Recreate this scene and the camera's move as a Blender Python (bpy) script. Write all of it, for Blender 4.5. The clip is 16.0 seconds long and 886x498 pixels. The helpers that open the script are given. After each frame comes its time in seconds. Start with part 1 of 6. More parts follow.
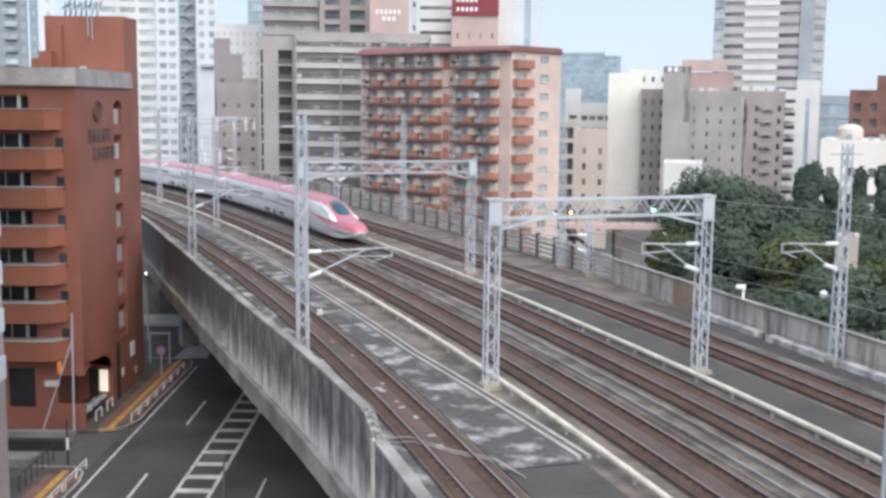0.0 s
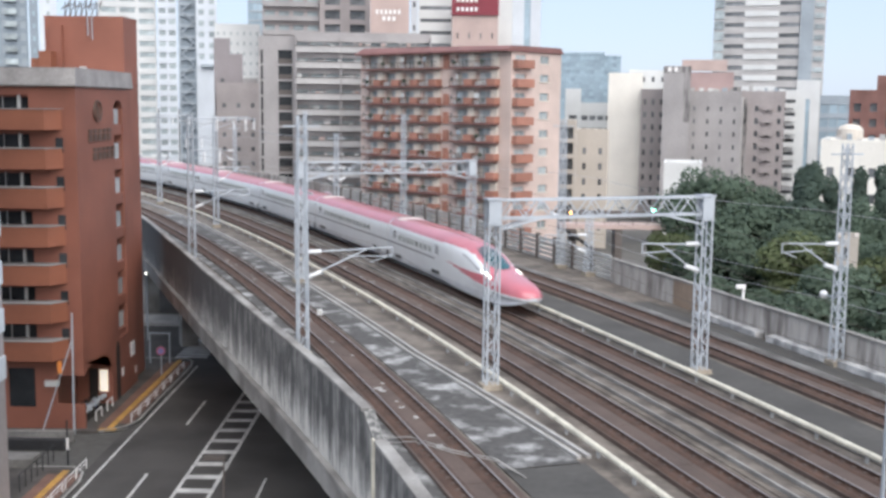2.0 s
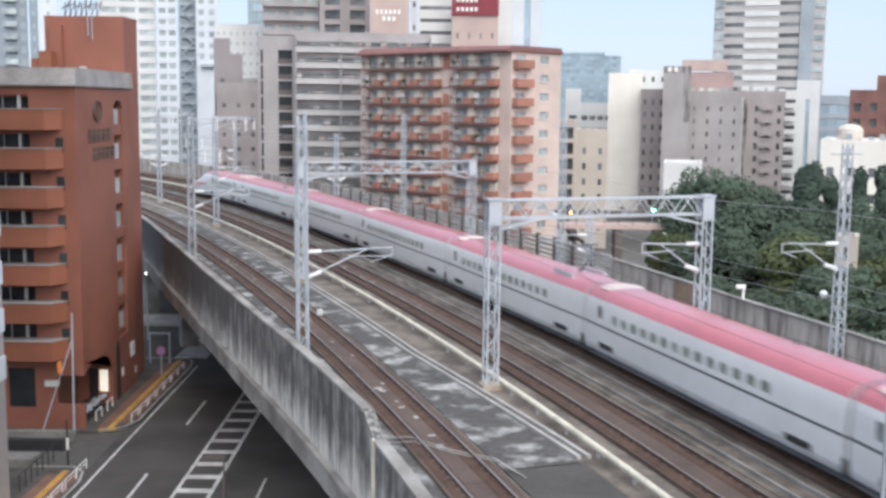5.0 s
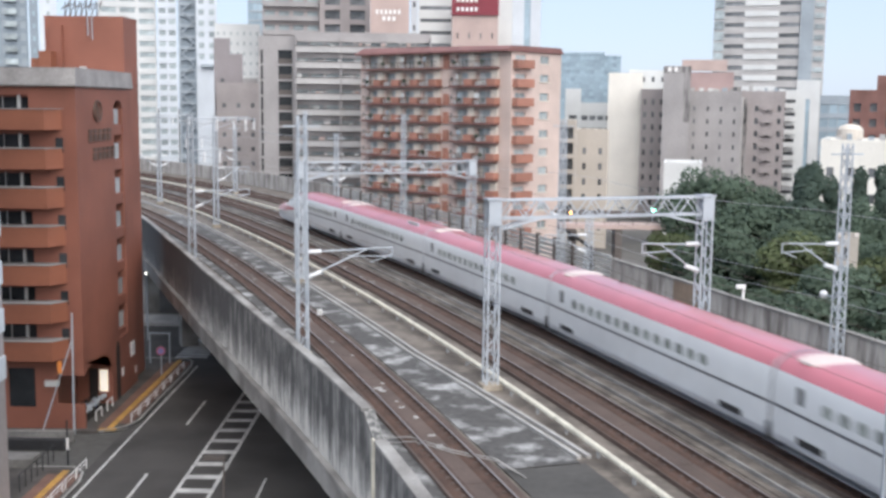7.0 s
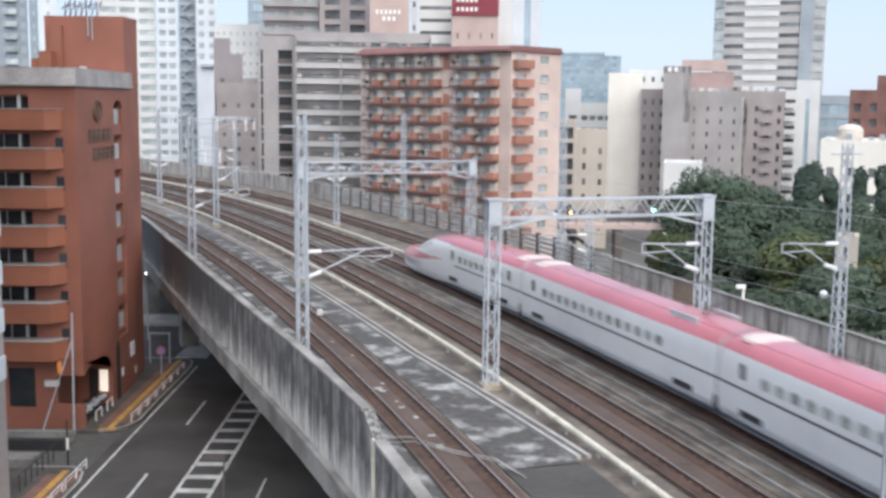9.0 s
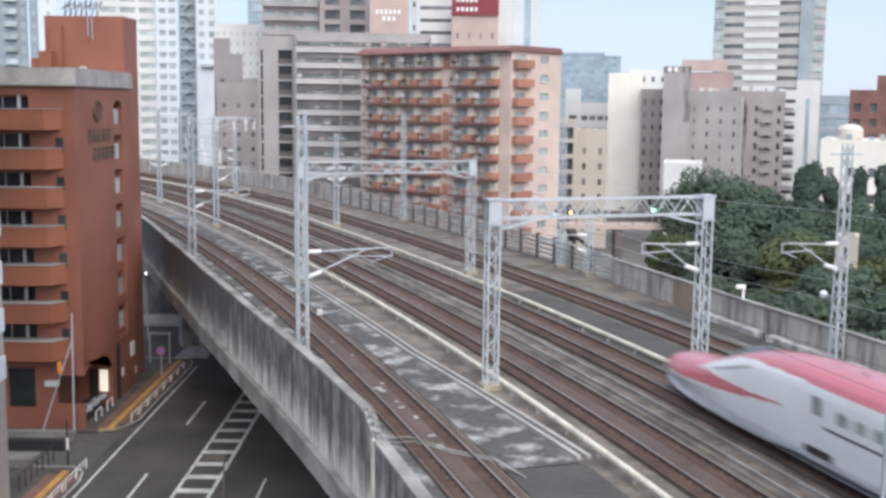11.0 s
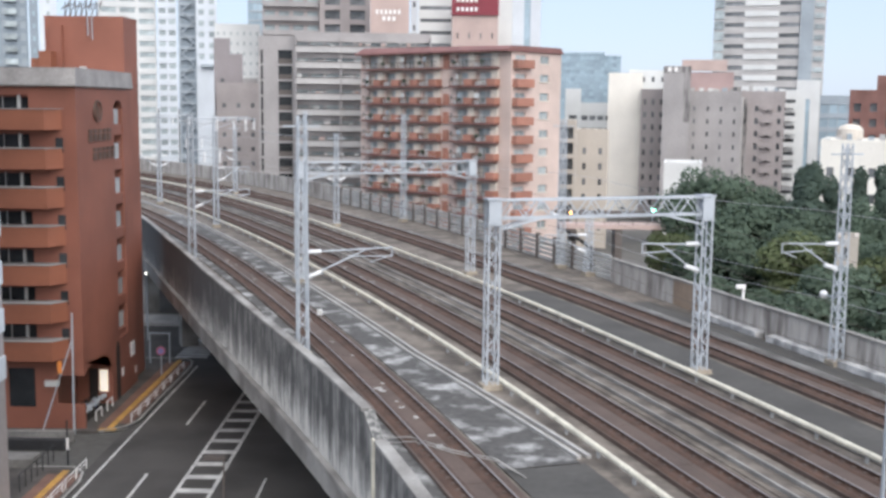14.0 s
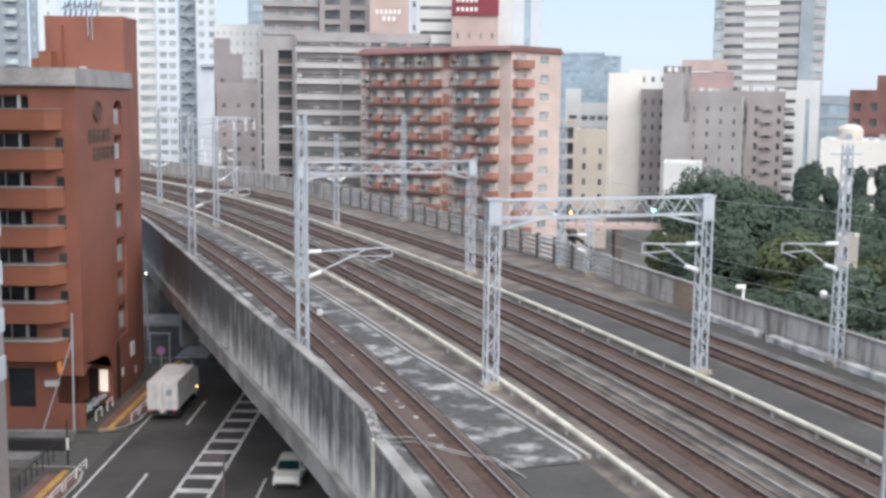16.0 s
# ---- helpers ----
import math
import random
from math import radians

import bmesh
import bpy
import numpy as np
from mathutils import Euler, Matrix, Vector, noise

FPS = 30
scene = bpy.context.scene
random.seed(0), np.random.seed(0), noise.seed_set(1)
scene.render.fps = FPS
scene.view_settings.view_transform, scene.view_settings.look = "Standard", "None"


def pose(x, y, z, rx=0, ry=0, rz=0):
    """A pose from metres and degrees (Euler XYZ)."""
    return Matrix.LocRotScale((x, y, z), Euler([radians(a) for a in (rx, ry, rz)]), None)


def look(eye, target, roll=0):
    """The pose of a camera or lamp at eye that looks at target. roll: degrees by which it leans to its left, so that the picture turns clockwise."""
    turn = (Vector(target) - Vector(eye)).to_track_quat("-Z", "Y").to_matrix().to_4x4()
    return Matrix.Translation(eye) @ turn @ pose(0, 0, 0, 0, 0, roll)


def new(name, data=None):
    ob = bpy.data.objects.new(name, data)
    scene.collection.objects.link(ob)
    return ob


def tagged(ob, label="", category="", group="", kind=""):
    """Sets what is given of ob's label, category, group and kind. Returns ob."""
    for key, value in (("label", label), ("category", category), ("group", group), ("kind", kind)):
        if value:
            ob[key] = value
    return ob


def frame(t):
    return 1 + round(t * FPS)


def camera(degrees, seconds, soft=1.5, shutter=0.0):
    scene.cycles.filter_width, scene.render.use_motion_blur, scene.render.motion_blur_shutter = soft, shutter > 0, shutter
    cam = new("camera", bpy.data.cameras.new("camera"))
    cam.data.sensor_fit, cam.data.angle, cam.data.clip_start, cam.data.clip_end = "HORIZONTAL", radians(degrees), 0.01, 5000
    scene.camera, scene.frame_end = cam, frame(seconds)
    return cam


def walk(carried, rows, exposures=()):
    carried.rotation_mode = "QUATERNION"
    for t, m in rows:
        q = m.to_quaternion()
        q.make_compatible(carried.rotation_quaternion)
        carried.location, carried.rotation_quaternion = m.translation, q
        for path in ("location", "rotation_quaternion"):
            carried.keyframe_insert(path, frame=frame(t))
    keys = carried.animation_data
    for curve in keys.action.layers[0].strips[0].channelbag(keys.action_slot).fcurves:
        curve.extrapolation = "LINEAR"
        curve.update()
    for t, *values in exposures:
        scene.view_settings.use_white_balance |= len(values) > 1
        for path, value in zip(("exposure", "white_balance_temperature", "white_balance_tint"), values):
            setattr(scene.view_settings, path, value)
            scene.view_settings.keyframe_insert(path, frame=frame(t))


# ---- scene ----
cam = camera(43.54, 16.0, soft=3.1, shutter=0.9)
EYE = (0.0, 0.0, 12.22)
_p = math.atan((441 - 184) / 1963.3)
_at = (0.0, 100 * math.cos(_p), 12.22 - 100 * math.sin(_p))
walk(cam, [(0.0, look(EYE, _at, 0.606)), (16.0, look(EYE, _at, 0.606))], exposures=[(0.0, 0.79, 6500, 10), (16.0, 0.79, 6500, 10)])

# ---- world and sun: a pale, hazy early-evening sky
world = bpy.data.worlds.new("sky")
scene.world = world
world.use_nodes = True
_nt = world.node_tree
_sky = _nt.nodes.new("ShaderNodeTexSky")
_sky.sky_type, _sky.sun_disc = "NISHITA", False
_sky.sun_elevation, _sky.sun_rotation = radians(49), radians(160)
_sky.air_density, _sky.dust_density, _sky.ozone_density = 1.0, 0.6, 3.0
_bg = _nt.nodes["Background"]
_haze = _nt.nodes.new("ShaderNodeMix")
_haze.data_type = "RGBA"
_haze.inputs["Factor"].default_value = 0.85
_haze.inputs["B"].default_value = (2.3, 2.72, 3.5, 1)
_nt.links.new(_sky.outputs[0], _haze.inputs["A"])
_nt.links.new(_haze.outputs["Result"], _bg.inputs["Color"])
_bg.inputs["Strength"].default_value = 0.158
_sun = bpy.data.lights.new("sun", "SUN")
_sun.energy, _sun.angle, _sun.color = 3.1, radians(80), (0.97, 0.92, 0.87)
new("sun", _sun).matrix_world = look((22, -60, 74), (0, 0, 0))


# ---- materials
def mat(name, color, rough=0.8, metal=0.0, grain=30.0, patch=0.4, vary=0.12, bump=0.15, streak=0.0, rand=0.0, emit=0.0, stain=None, coat=0.0, edge=(0.32, 0.66)):
    """Base colour varied at two scales, with relief; streak stretches the patches downwards."""
    m = bpy.data.materials.new(name)
    m.use_nodes = True
    nt = m.node_tree
    b = nt.nodes["Principled BSDF"]
    b.inputs["Roughness"].default_value, b.inputs["Metallic"].default_value = rough, metal
    b.inputs["Coat Weight"].default_value = coat
    tc = nt.nodes.new("ShaderNodeTexCoord")
    mp = nt.nodes.new("ShaderNodeMapping")
    nt.links.new(tc.outputs["Object"], mp.inputs["Vector"])
    mp.inputs["Scale"].default_value = (1, 1, 1 - 0.9 * streak)

    def noisy(scale, detail):
        n = nt.nodes.new("ShaderNodeTexNoise")
        n.inputs["Scale"].default_value, n.inputs["Detail"].default_value = scale, detail
        nt.links.new(mp.outputs[0], n.inputs["Vector"])
        return n
    fine, broad = noisy(grain, 4), noisy(patch, 5)
    ramp = nt.nodes.new("ShaderNodeValToRGB")
    dark = stain or [c * (1 - 2.2 * vary) for c in color]
    ramp.color_ramp.elements[0].position, ramp.color_ramp.elements[1].position = edge
    ramp.color_ramp.elements[0].color, ramp.color_ramp.elements[1].color = (*dark, 1), (*color, 1)
    nt.links.new(broad.outputs["Fac"], ramp.inputs["Fac"])
    mix = nt.nodes.new("ShaderNodeMix")
    mix.data_type, mix.blend_type = "RGBA", "MULTIPLY"
    mix.inputs["Factor"].default_value = min(1.0, vary * 3)
    r2 = nt.nodes.new("ShaderNodeValToRGB")
    r2.color_ramp.elements[0].position, r2.color_ramp.elements[1].position = 0.3, 0.7
    r2.color_ramp.elements[0].color = (0.55, 0.55, 0.55, 1)
    nt.links.new(fine.outputs["Fac"], r2.inputs["Fac"])
    nt.links.new(ramp.outputs[0], mix.inputs["A"])
    nt.links.new(r2.outputs[0], mix.inputs["B"])
    out = mix.outputs["Result"]
    if rand:
        oi = nt.nodes.new("ShaderNodeObjectInfo")
        mr = nt.nodes.new("ShaderNodeMapRange")
        mr.inputs["To Min"].default_value, mr.inputs["To Max"].default_value = 1 - rand, 1 + rand
        nt.links.new(oi.outputs["Random"], mr.inputs["Value"])
        m2 = nt.nodes.new("ShaderNodeVectorMath")
        m2.operation = "SCALE"
        nt.links.new(out, m2.inputs[0])
        nt.links.new(mr.outputs[0], m2.inputs["Scale"])
        out = m2.outputs[0]
    nt.links.new(out, b.inputs["Base Color"])
    if bump:
        bp = nt.nodes.new("ShaderNodeBump")
        bp.inputs["Strength"].default_value, bp.inputs["Distance"].default_value = bump, 0.02
        nt.links.new(fine.outputs["Fac"], bp.inputs["Height"])
        nt.links.new(bp.outputs[0], b.inputs["Normal"])
    if emit:
        b.inputs["Emission Color"].default_value = (*color, 1)
        b.inputs["Emission Strength"].default_value = emit
    return m


M = {
    "concrete": mat("weathered_concrete", (0.36, 0.35, 0.33), 0.9, grain=9, patch=0.35, vary=0.2, stain=(0.15, 0.14, 0.13)),
    "deck": mat("deck_concrete", (0.20, 0.172, 0.145), 0.9, grain=3, patch=0.6, vary=0.25, stain=(0.095, 0.08, 0.068), edge=(0.38, 0.62)),
    "stained": mat("streaked_parapet_concrete", (0.47, 0.46, 0.435), 0.9, grain=7, patch=3.0, vary=0.4, streak=0.92, stain=(0.075, 0.074, 0.072), edge=(0.41, 0.62)),
    "mottle": mat("mottled_mortar_bed", (0.42, 0.42, 0.41), 0.9, grain=2.8, patch=0.8, vary=0.45, stain=(0.088, 0.084, 0.08), edge=(0.50, 0.68)),
    "sealed": mat("grey_sealed_deck", (0.078, 0.074, 0.068), 0.9, grain=3, patch=0.3, vary=0.15),
    "redpave": mat("reddish_paving", (0.22, 0.12, 0.09), 0.9, grain=8, patch=0.5, vary=0.15),
    "sidewall": mat("stained_side_wall", (0.48, 0.455, 0.425), 0.9, grain=4, patch=1.2, vary=0.2, streak=0.9, stain=(0.22, 0.20, 0.185), edge=(0.34, 0.58)),
    "slab": mat("rusty_track_slab", (0.115, 0.082, 0.068), 0.9, grain=6, patch=0.5, vary=0.15),
    "rust": mat("rail_rust", (0.10, 0.055, 0.038), 0.85, grain=12, patch=1.0, vary=0.2),
    "railtop": mat("worn_rail_steel", (0.33, 0.30, 0.28), 0.45, 0.6, grain=12, vary=0.1),
    "cream": mat("cream_painted_trough", (0.74, 0.70, 0.58), 0.7, grain=8, patch=1.0, vary=0.15),
    "pale": mat("pale_mortar", (0.75, 0.74, 0.72), 0.9, grain=2.5, patch=0.8, vary=0.3, stain=(0.2, 0.2, 0.2)),
    "steel": mat("galvanised_steel", (0.50, 0.54, 0.58), 0.55, 0.15, grain=20, vary=0.1),
    "wire": mat("wire", (0.45, 0.46, 0.46), 0.5, 0.4, grain=20, vary=0.05),
    "insul": mat("white_insulator", (0.75, 0.76, 0.76), 0.3, grain=20, vary=0.05),
    "asphalt": mat("asphalt", (0.088, 0.083, 0.078), 0.9, grain=15, patch=0.2, vary=0.2),
    "paint": mat("white_road_paint", (0.80, 0.79, 0.76), 0.7, grain=10, patch=1.2, vary=0.18),
    "yellow": mat("yellow_road_paint", (0.60, 0.33, 0.08), 0.7, grain=10, patch=1.2, vary=0.15),
    "paving": mat("paving", (0.105, 0.095, 0.085), 0.9, grain=8, patch=0.5, vary=0.2),
    "kerb": mat("kerb_stone", (0.42, 0.41, 0.39), 0.9, grain=8, patch=0.5, vary=0.15),
    "earth": mat("city_ground", (0.13, 0.125, 0.115), 0.95, grain=1.5, patch=0.05, vary=0.2),
    "redtile": mat("red_brown_tile", (0.325, 0.122, 0.080), 0.6, grain=14, patch=0.18, vary=0.14),
    "redtile2": mat("orange_balcony_tile", (0.31, 0.112, 0.062), 0.65, grain=14, patch=0.25, vary=0.12),
    "salmon": mat("salmon_tile", (0.64, 0.51, 0.45), 0.75, grain=6, patch=0.2, vary=0.1),
    "terra": mat("terracotta_panel", (0.42, 0.195, 0.14), 0.7, grain=8, patch=0.4, vary=0.12, rand=0.12),
    "roofred": mat("dark_red_roof", (0.22, 0.105, 0.095), 0.7, grain=5, patch=0.3, vary=0.1),
    # grey and brown walls are lifted: haze over the far blocks is in the colour
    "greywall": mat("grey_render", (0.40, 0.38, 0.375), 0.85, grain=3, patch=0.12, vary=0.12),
    "greylt": mat("light_grey_panel", (0.49, 0.475, 0.465), 0.85, grain=3, patch=0.15, vary=0.1),
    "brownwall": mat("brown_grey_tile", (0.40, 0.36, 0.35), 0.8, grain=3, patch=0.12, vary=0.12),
    "white": mat("white_wall", (0.66, 0.67, 0.66), 0.75, grain=3, patch=0.12, vary=0.07),
    "bluewhite": mat("blue_white_panel", (0.62, 0.66, 0.70), 0.6, grain=3, patch=0.12, vary=0.07),
    "bluegrey": mat("blue_grey_panel", (0.36, 0.41, 0.45), 0.5, grain=3, patch=0.12, vary=0.1),
    "capgrey": mat("grey_parapet_cap", (0.37, 0.35, 0.335), 0.8, grain=5, patch=0.5, vary=0.15),
    "brick": mat("brick_red_wall", (0.25, 0.125, 0.105), 0.8, grain=5, patch=0.3, vary=0.15),
    "pinkwall": mat("pink_wall", (0.52, 0.40, 0.36), 0.8, grain=3, patch=0.15, vary=0.08),
    # paler than bare glass: distance haze and sky reflection are put into the colour
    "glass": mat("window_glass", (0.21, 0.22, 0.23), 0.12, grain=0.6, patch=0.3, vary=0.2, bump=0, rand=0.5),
    # darker copy of the window glass, with balcony shade put into its colour
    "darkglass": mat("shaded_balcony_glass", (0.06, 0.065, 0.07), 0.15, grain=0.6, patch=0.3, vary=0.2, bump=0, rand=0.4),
    "blueglass": mat("blue_curtain_glass", (0.40, 0.51, 0.58), 0.15, grain=0.4, patch=0.1, vary=0.12, bump=0, rand=0.15),
    # part of this paleness is sky reflection put into the base colour
    "paleglass": mat("pale_window", (0.46, 0.52, 0.53), 0.2, grain=0.6, patch=0.3, vary=0.15, bump=0, rand=0.25),
    "cream2": mat("cream_render", (0.68, 0.62, 0.54), 0.8, grain=3, patch=0.3, vary=0.1),
    "slate": mat("slate_blue_panel", (0.27, 0.32, 0.36), 0.6, grain=3, patch=0.12, vary=0.1),
    "pinkbrown": mat("pink_brown_tile", (0.46, 0.33, 0.31), 0.8, grain=3, patch=0.15, vary=0.1),
    "dusk": mat("dark_brown_grey_render", (0.30, 0.27, 0.275), 0.85, grain=3, patch=0.12, vary=0.1),
    "creamwhite": mat("cream_white_panel", (0.80, 0.77, 0.70), 0.75, grain=3, patch=0.15, vary=0.06),
    "footing": mat("rust_stained_footing", (0.42, 0.365, 0.29), 0.9, grain=8, patch=1.5, vary=0.2),
    "tan": mat("tan_sheet_panel", (0.36, 0.27, 0.20), 0.7, grain=5, patch=0.8, vary=0.15, streak=0.8),
    "copper": mat("weathered_copper_wire", (0.13, 0.11, 0.09), 0.6, 0.3, grain=20, vary=0.05),
    "bronze": mat("dull_bronze", (0.17, 0.11, 0.085), 0.6, 0.3, grain=12, patch=1.0, vary=0.2),
    "beige": mat("beige_wall", (0.50, 0.45, 0.39), 0.8, grain=3, patch=0.15, vary=0.08),
    "dark": mat("dark_recess", (0.035, 0.035, 0.037), 0.8, grain=4, vary=0.15),
    "frame": mat("pale_frame", (0.60, 0.60, 0.58), 0.5, grain=10, vary=0.05),
    "signred": mat("dark_red_sign", (0.22, 0.025, 0.04), 0.5, grain=3, vary=0.06, bump=0),
    "signwhite": mat("sign_white", (0.8, 0.78, 0.76), 0.5, grain=3, vary=0.04, bump=0),
    "trainwhite": mat("silver_white_car_paint", (0.69, 0.715, 0.725), 0.28, 0.0, grain=1.5, patch=0.3, vary=0.05, bump=0, coat=0.3),
    "trainred": mat("crimson_car_paint", (0.52, 0.145, 0.175), 0.3, 0.0, grain=1.5, patch=0.4, vary=0.06, bump=0, coat=0.6),
    "traincream": mat("cream_fairing", (0.68, 0.57, 0.53), 0.5, grain=2, vary=0.06, bump=0),
    "trainskirt": mat("pale_grey_skirt", (0.60, 0.62, 0.65), 0.4, 0.05, grain=2, patch=0.6, vary=0.1, bump=0),
    "trainline": mat("dark_grey_stripe", (0.11, 0.115, 0.13), 0.4, grain=2, vary=0.05, bump=0),
    "trainglass": mat("train_window_glass", (0.40, 0.44, 0.41), 0.1, grain=0.8, patch=0.5, vary=0.2, bump=0, rand=0.3),
    "screen": mat("windscreen_glass", (0.035, 0.10, 0.12), 0.08, grain=0.8, patch=0.5, vary=0.15, bump=0),
    "lamp": mat("lit_headlamp", (1.0, 0.97, 0.88), 0.3, grain=2, vary=0.0, bump=0, emit=3.2),
    "amber": mat("lit_amber_lamp", (1.0, 0.45, 0.10), 0.3, grain=2, vary=0.0, bump=0, emit=4.0),
    "taillamp": mat("red_tail_lamp", (0.75, 0.05, 0.03), 0.3, grain=2, vary=0.0, bump=0, emit=0.15),
    "greenlamp": mat("lit_green_lamp", (0.25, 1.0, 0.65), 0.3, grain=2, vary=0.0, bump=0, emit=4.0),
    "doorlight": mat("lit_doorway_panel", (1.0, 0.90, 0.76), 0.4, grain=2, vary=0.0, bump=0, emit=0.35),
    # tile colour with the shade of the entrance put in
    "recess": mat("shaded_entrance_tile", (0.05, 0.038, 0.034), 0.8, grain=6, patch=0.5, vary=0.25),
    "bark": mat("bark", (0.10, 0.075, 0.055), 0.95, grain=12, patch=1.5, vary=0.2),
    # leaf greens are lifted: haze over the trees is put into these colours
    "leaf": mat("dark_leaves", (0.165, 0.23, 0.165), 0.85, grain=0.9, patch=0.3, vary=0.18, bump=0),
    "leaf2": mat("yellow_green_leaves", (0.19, 0.235, 0.11), 0.75, grain=1.2, patch=0.35, vary=0.18, bump=0),
    "leaf3": mat("conifer_leaves", (0.14, 0.20, 0.16), 0.85, grain=0.9, patch=0.3, vary=0.18, bump=0),
    "truckwhite": mat("dirty_white_truck_box", (0.88, 0.84, 0.80), 0.55, grain=3, patch=0.8, vary=0.12, bump=0),
    "carwhite": mat("pearl_white_car_paint", (0.80, 0.77, 0.70), 0.3, grain=2, vary=0.04, bump=0, coat=0.5),
    "carsilver": mat("silver_car_paint", (0.48, 0.48, 0.47), 0.3, 0.3, grain=2, vary=0.04, bump=0, coat=0.5),
    "signblue": mat("sign_blue", (0.05, 0.12, 0.45), 0.5, grain=3, vary=0.05, bump=0),
    "signpink": mat("faded_red_sign", (0.50, 0.16, 0.24), 0.5, grain=3, vary=0.06, bump=0),
    "signviolet": mat("faded_blue_sign", (0.26, 0.24, 0.50), 0.5, grain=3, vary=0.06, bump=0),
    "orange": mat("orange_plastic", (0.80, 0.27, 0.06), 0.6, grain=6, vary=0.08, bump=0),
    "sootwall": mat("soot_streaked_render", (0.35, 0.33, 0.325), 0.9, grain=2, patch=0.8, vary=0.2, streak=0.9, stain=(0.10, 0.098, 0.095), edge=(0.42, 0.60)),
    "tyre": mat("tyre_rubber", (0.02, 0.02, 0.02), 0.85, grain=20, vary=0.1),
    "brownpost": mat("brown_fence_post", (0.13, 0.11, 0.10), 0.7, grain=10, vary=0.1),
    "louver": mat("grey_louvre_panel", (0.50, 0.50, 0.48), 0.7, grain=6, patch=0.6, vary=0.15),
}


def weathered_parapet():
    """Concrete with black run-off streaks: heavy along the upper half and at the far end, pale scoured patches lower down."""
    m = M["stained"]
    nt = m.node_tree
    b = nt.nodes["Principled BSDF"]
    tc = nt.nodes.new("ShaderNodeTexCoord")

    def noisy(scale, stretch, detail, rough=0.55):
        mp = nt.nodes.new("ShaderNodeMapping")
        mp.inputs["Scale"].default_value = (1, 1, stretch)
        n = nt.nodes.new("ShaderNodeTexNoise")
        n.inputs["Scale"].default_value, n.inputs["Detail"].default_value, n.inputs["Roughness"].default_value = scale, detail, rough
        nt.links.new(tc.outputs["Object"], mp.inputs["Vector"])
        nt.links.new(mp.outputs[0], n.inputs["Vector"])
        return n.outputs["Fac"]

    def calc(op, a, c):
        n = nt.nodes.new("ShaderNodeMath")
        n.operation = op
        for i, v in enumerate((a, c)):
            if isinstance(v, (int, float)):
                n.inputs[i].default_value = v
            else:
                nt.links.new(v, n.inputs[i])
        return n.outputs[0]

    xyz = nt.nodes.new("ShaderNodeSeparateXYZ")
    nt.links.new(tc.outputs["Object"], xyz.inputs[0])

    def span(v, a, c, lo, hi):
        n = nt.nodes.new("ShaderNodeMapRange")
        for k, x in zip(("From Min", "From Max", "To Min", "To Max"), (a, c, lo, hi)):
            n.inputs[k].default_value = x
        nt.links.new(v, n.inputs["Value"])
        return n.outputs[0]
    height = span(xyz.outputs["Z"], -3.15, -1.2, 0.27, 0.0)
    along = span(xyz.outputs["Y"], 60.0, 92.0, 0.02, -0.17)
    wet = calc("ADD", calc("ADD", height, along), calc("MULTIPLY", noisy(1.0, 0.5, 5, 0.6), 0.62))
    tone = calc("ADD", calc("MULTIPLY", noisy(4.2, 0.035, 5, 0.68), 0.80), wet)
    tone = calc("ADD", calc("SUBTRACT", tone, 0.16), calc("MULTIPLY", noisy(7.0, 0.35, 3), 0.22))
    ramp = nt.nodes.new("ShaderNodeValToRGB")
    e = ramp.color_ramp.elements
    e[0].position, e[0].color = 0.64, (0.075, 0.075, 0.075, 1)
    e[1].position, e[1].color = 0.94, (0.54, 0.525, 0.49, 1)
    mid = e.new(0.72)
    mid.color = (0.17, 0.168, 0.16, 1)
    mid = e.new(0.84)
    mid.color = (0.29, 0.285, 0.27, 1)
    nt.links.new(tone, ramp.inputs["Fac"])
    nt.links.new(ramp.outputs[0], b.inputs["Base Color"])


weathered_parapet()
for _n in ("leaf", "leaf2", "leaf3"):
    # thin leaves let some light through
    _t = M[_n].node_tree
    _b = _t.nodes["Principled BSDF"]
    _tr = _t.nodes.new("ShaderNodeBsdfTranslucent")
    _mx = _t.nodes.new("ShaderNodeMixShader")
    _mx.inputs[0].default_value = 0.5
    _t.links.new(_b.inputs["Base Color"].links[0].from_socket, _tr.inputs["Color"])
    _t.links.new(_b.outputs[0], _mx.inputs[1])
    _t.links.new(_tr.outputs[0], _mx.inputs[2])
    _t.links.new(_mx.outputs[0], _t.nodes["Material Output"].inputs["Surface"])


# ---- geometry helpers
def part(name, bm, material, parent=None, label="", mats=None):
    me = bpy.data.meshes.new(name)
    bm.to_mesh(me)
    bm.free()
    for m in (mats or [material]):
        me.materials.append(M[m] if isinstance(m, str) else m)
    ob = new(name, me)
    if parent is not None:
        ob.parent = parent
    if label:
        tagged(ob, label)
    return ob


def again(name, mesh, parent, m=None):
    """One more object on a mesh that is already there."""
    ob = new(name, mesh)
    ob.parent = parent
    if m is not None:
        ob.matrix_basis = m
    return ob


def thing(name, label, category, m=None, group="", kind=""):
    ob = new(name)
    ob.empty_display_size = 0.1
    if m is not None:
        ob.matrix_basis = m
    return tagged(ob, label, category, group, kind)


def box(bm, x0, y0, z0, x1, y1, z1, m=None, mi=0):
    vs = [bm.verts.new((x, y, z)) for x in (x0, x1) for y in (y0, y1) for z in (z0, z1)]
    if m is not None:
        for v in vs:
            v.co = m @ v.co
    for q in ((0, 1, 3, 2), (4, 6, 7, 5), (0, 4, 5, 1), (2, 3, 7, 6), (0, 2, 6, 4), (1, 5, 7, 3)):
        bm.faces.new([vs[i] for i in q]).material_index = mi
    return vs


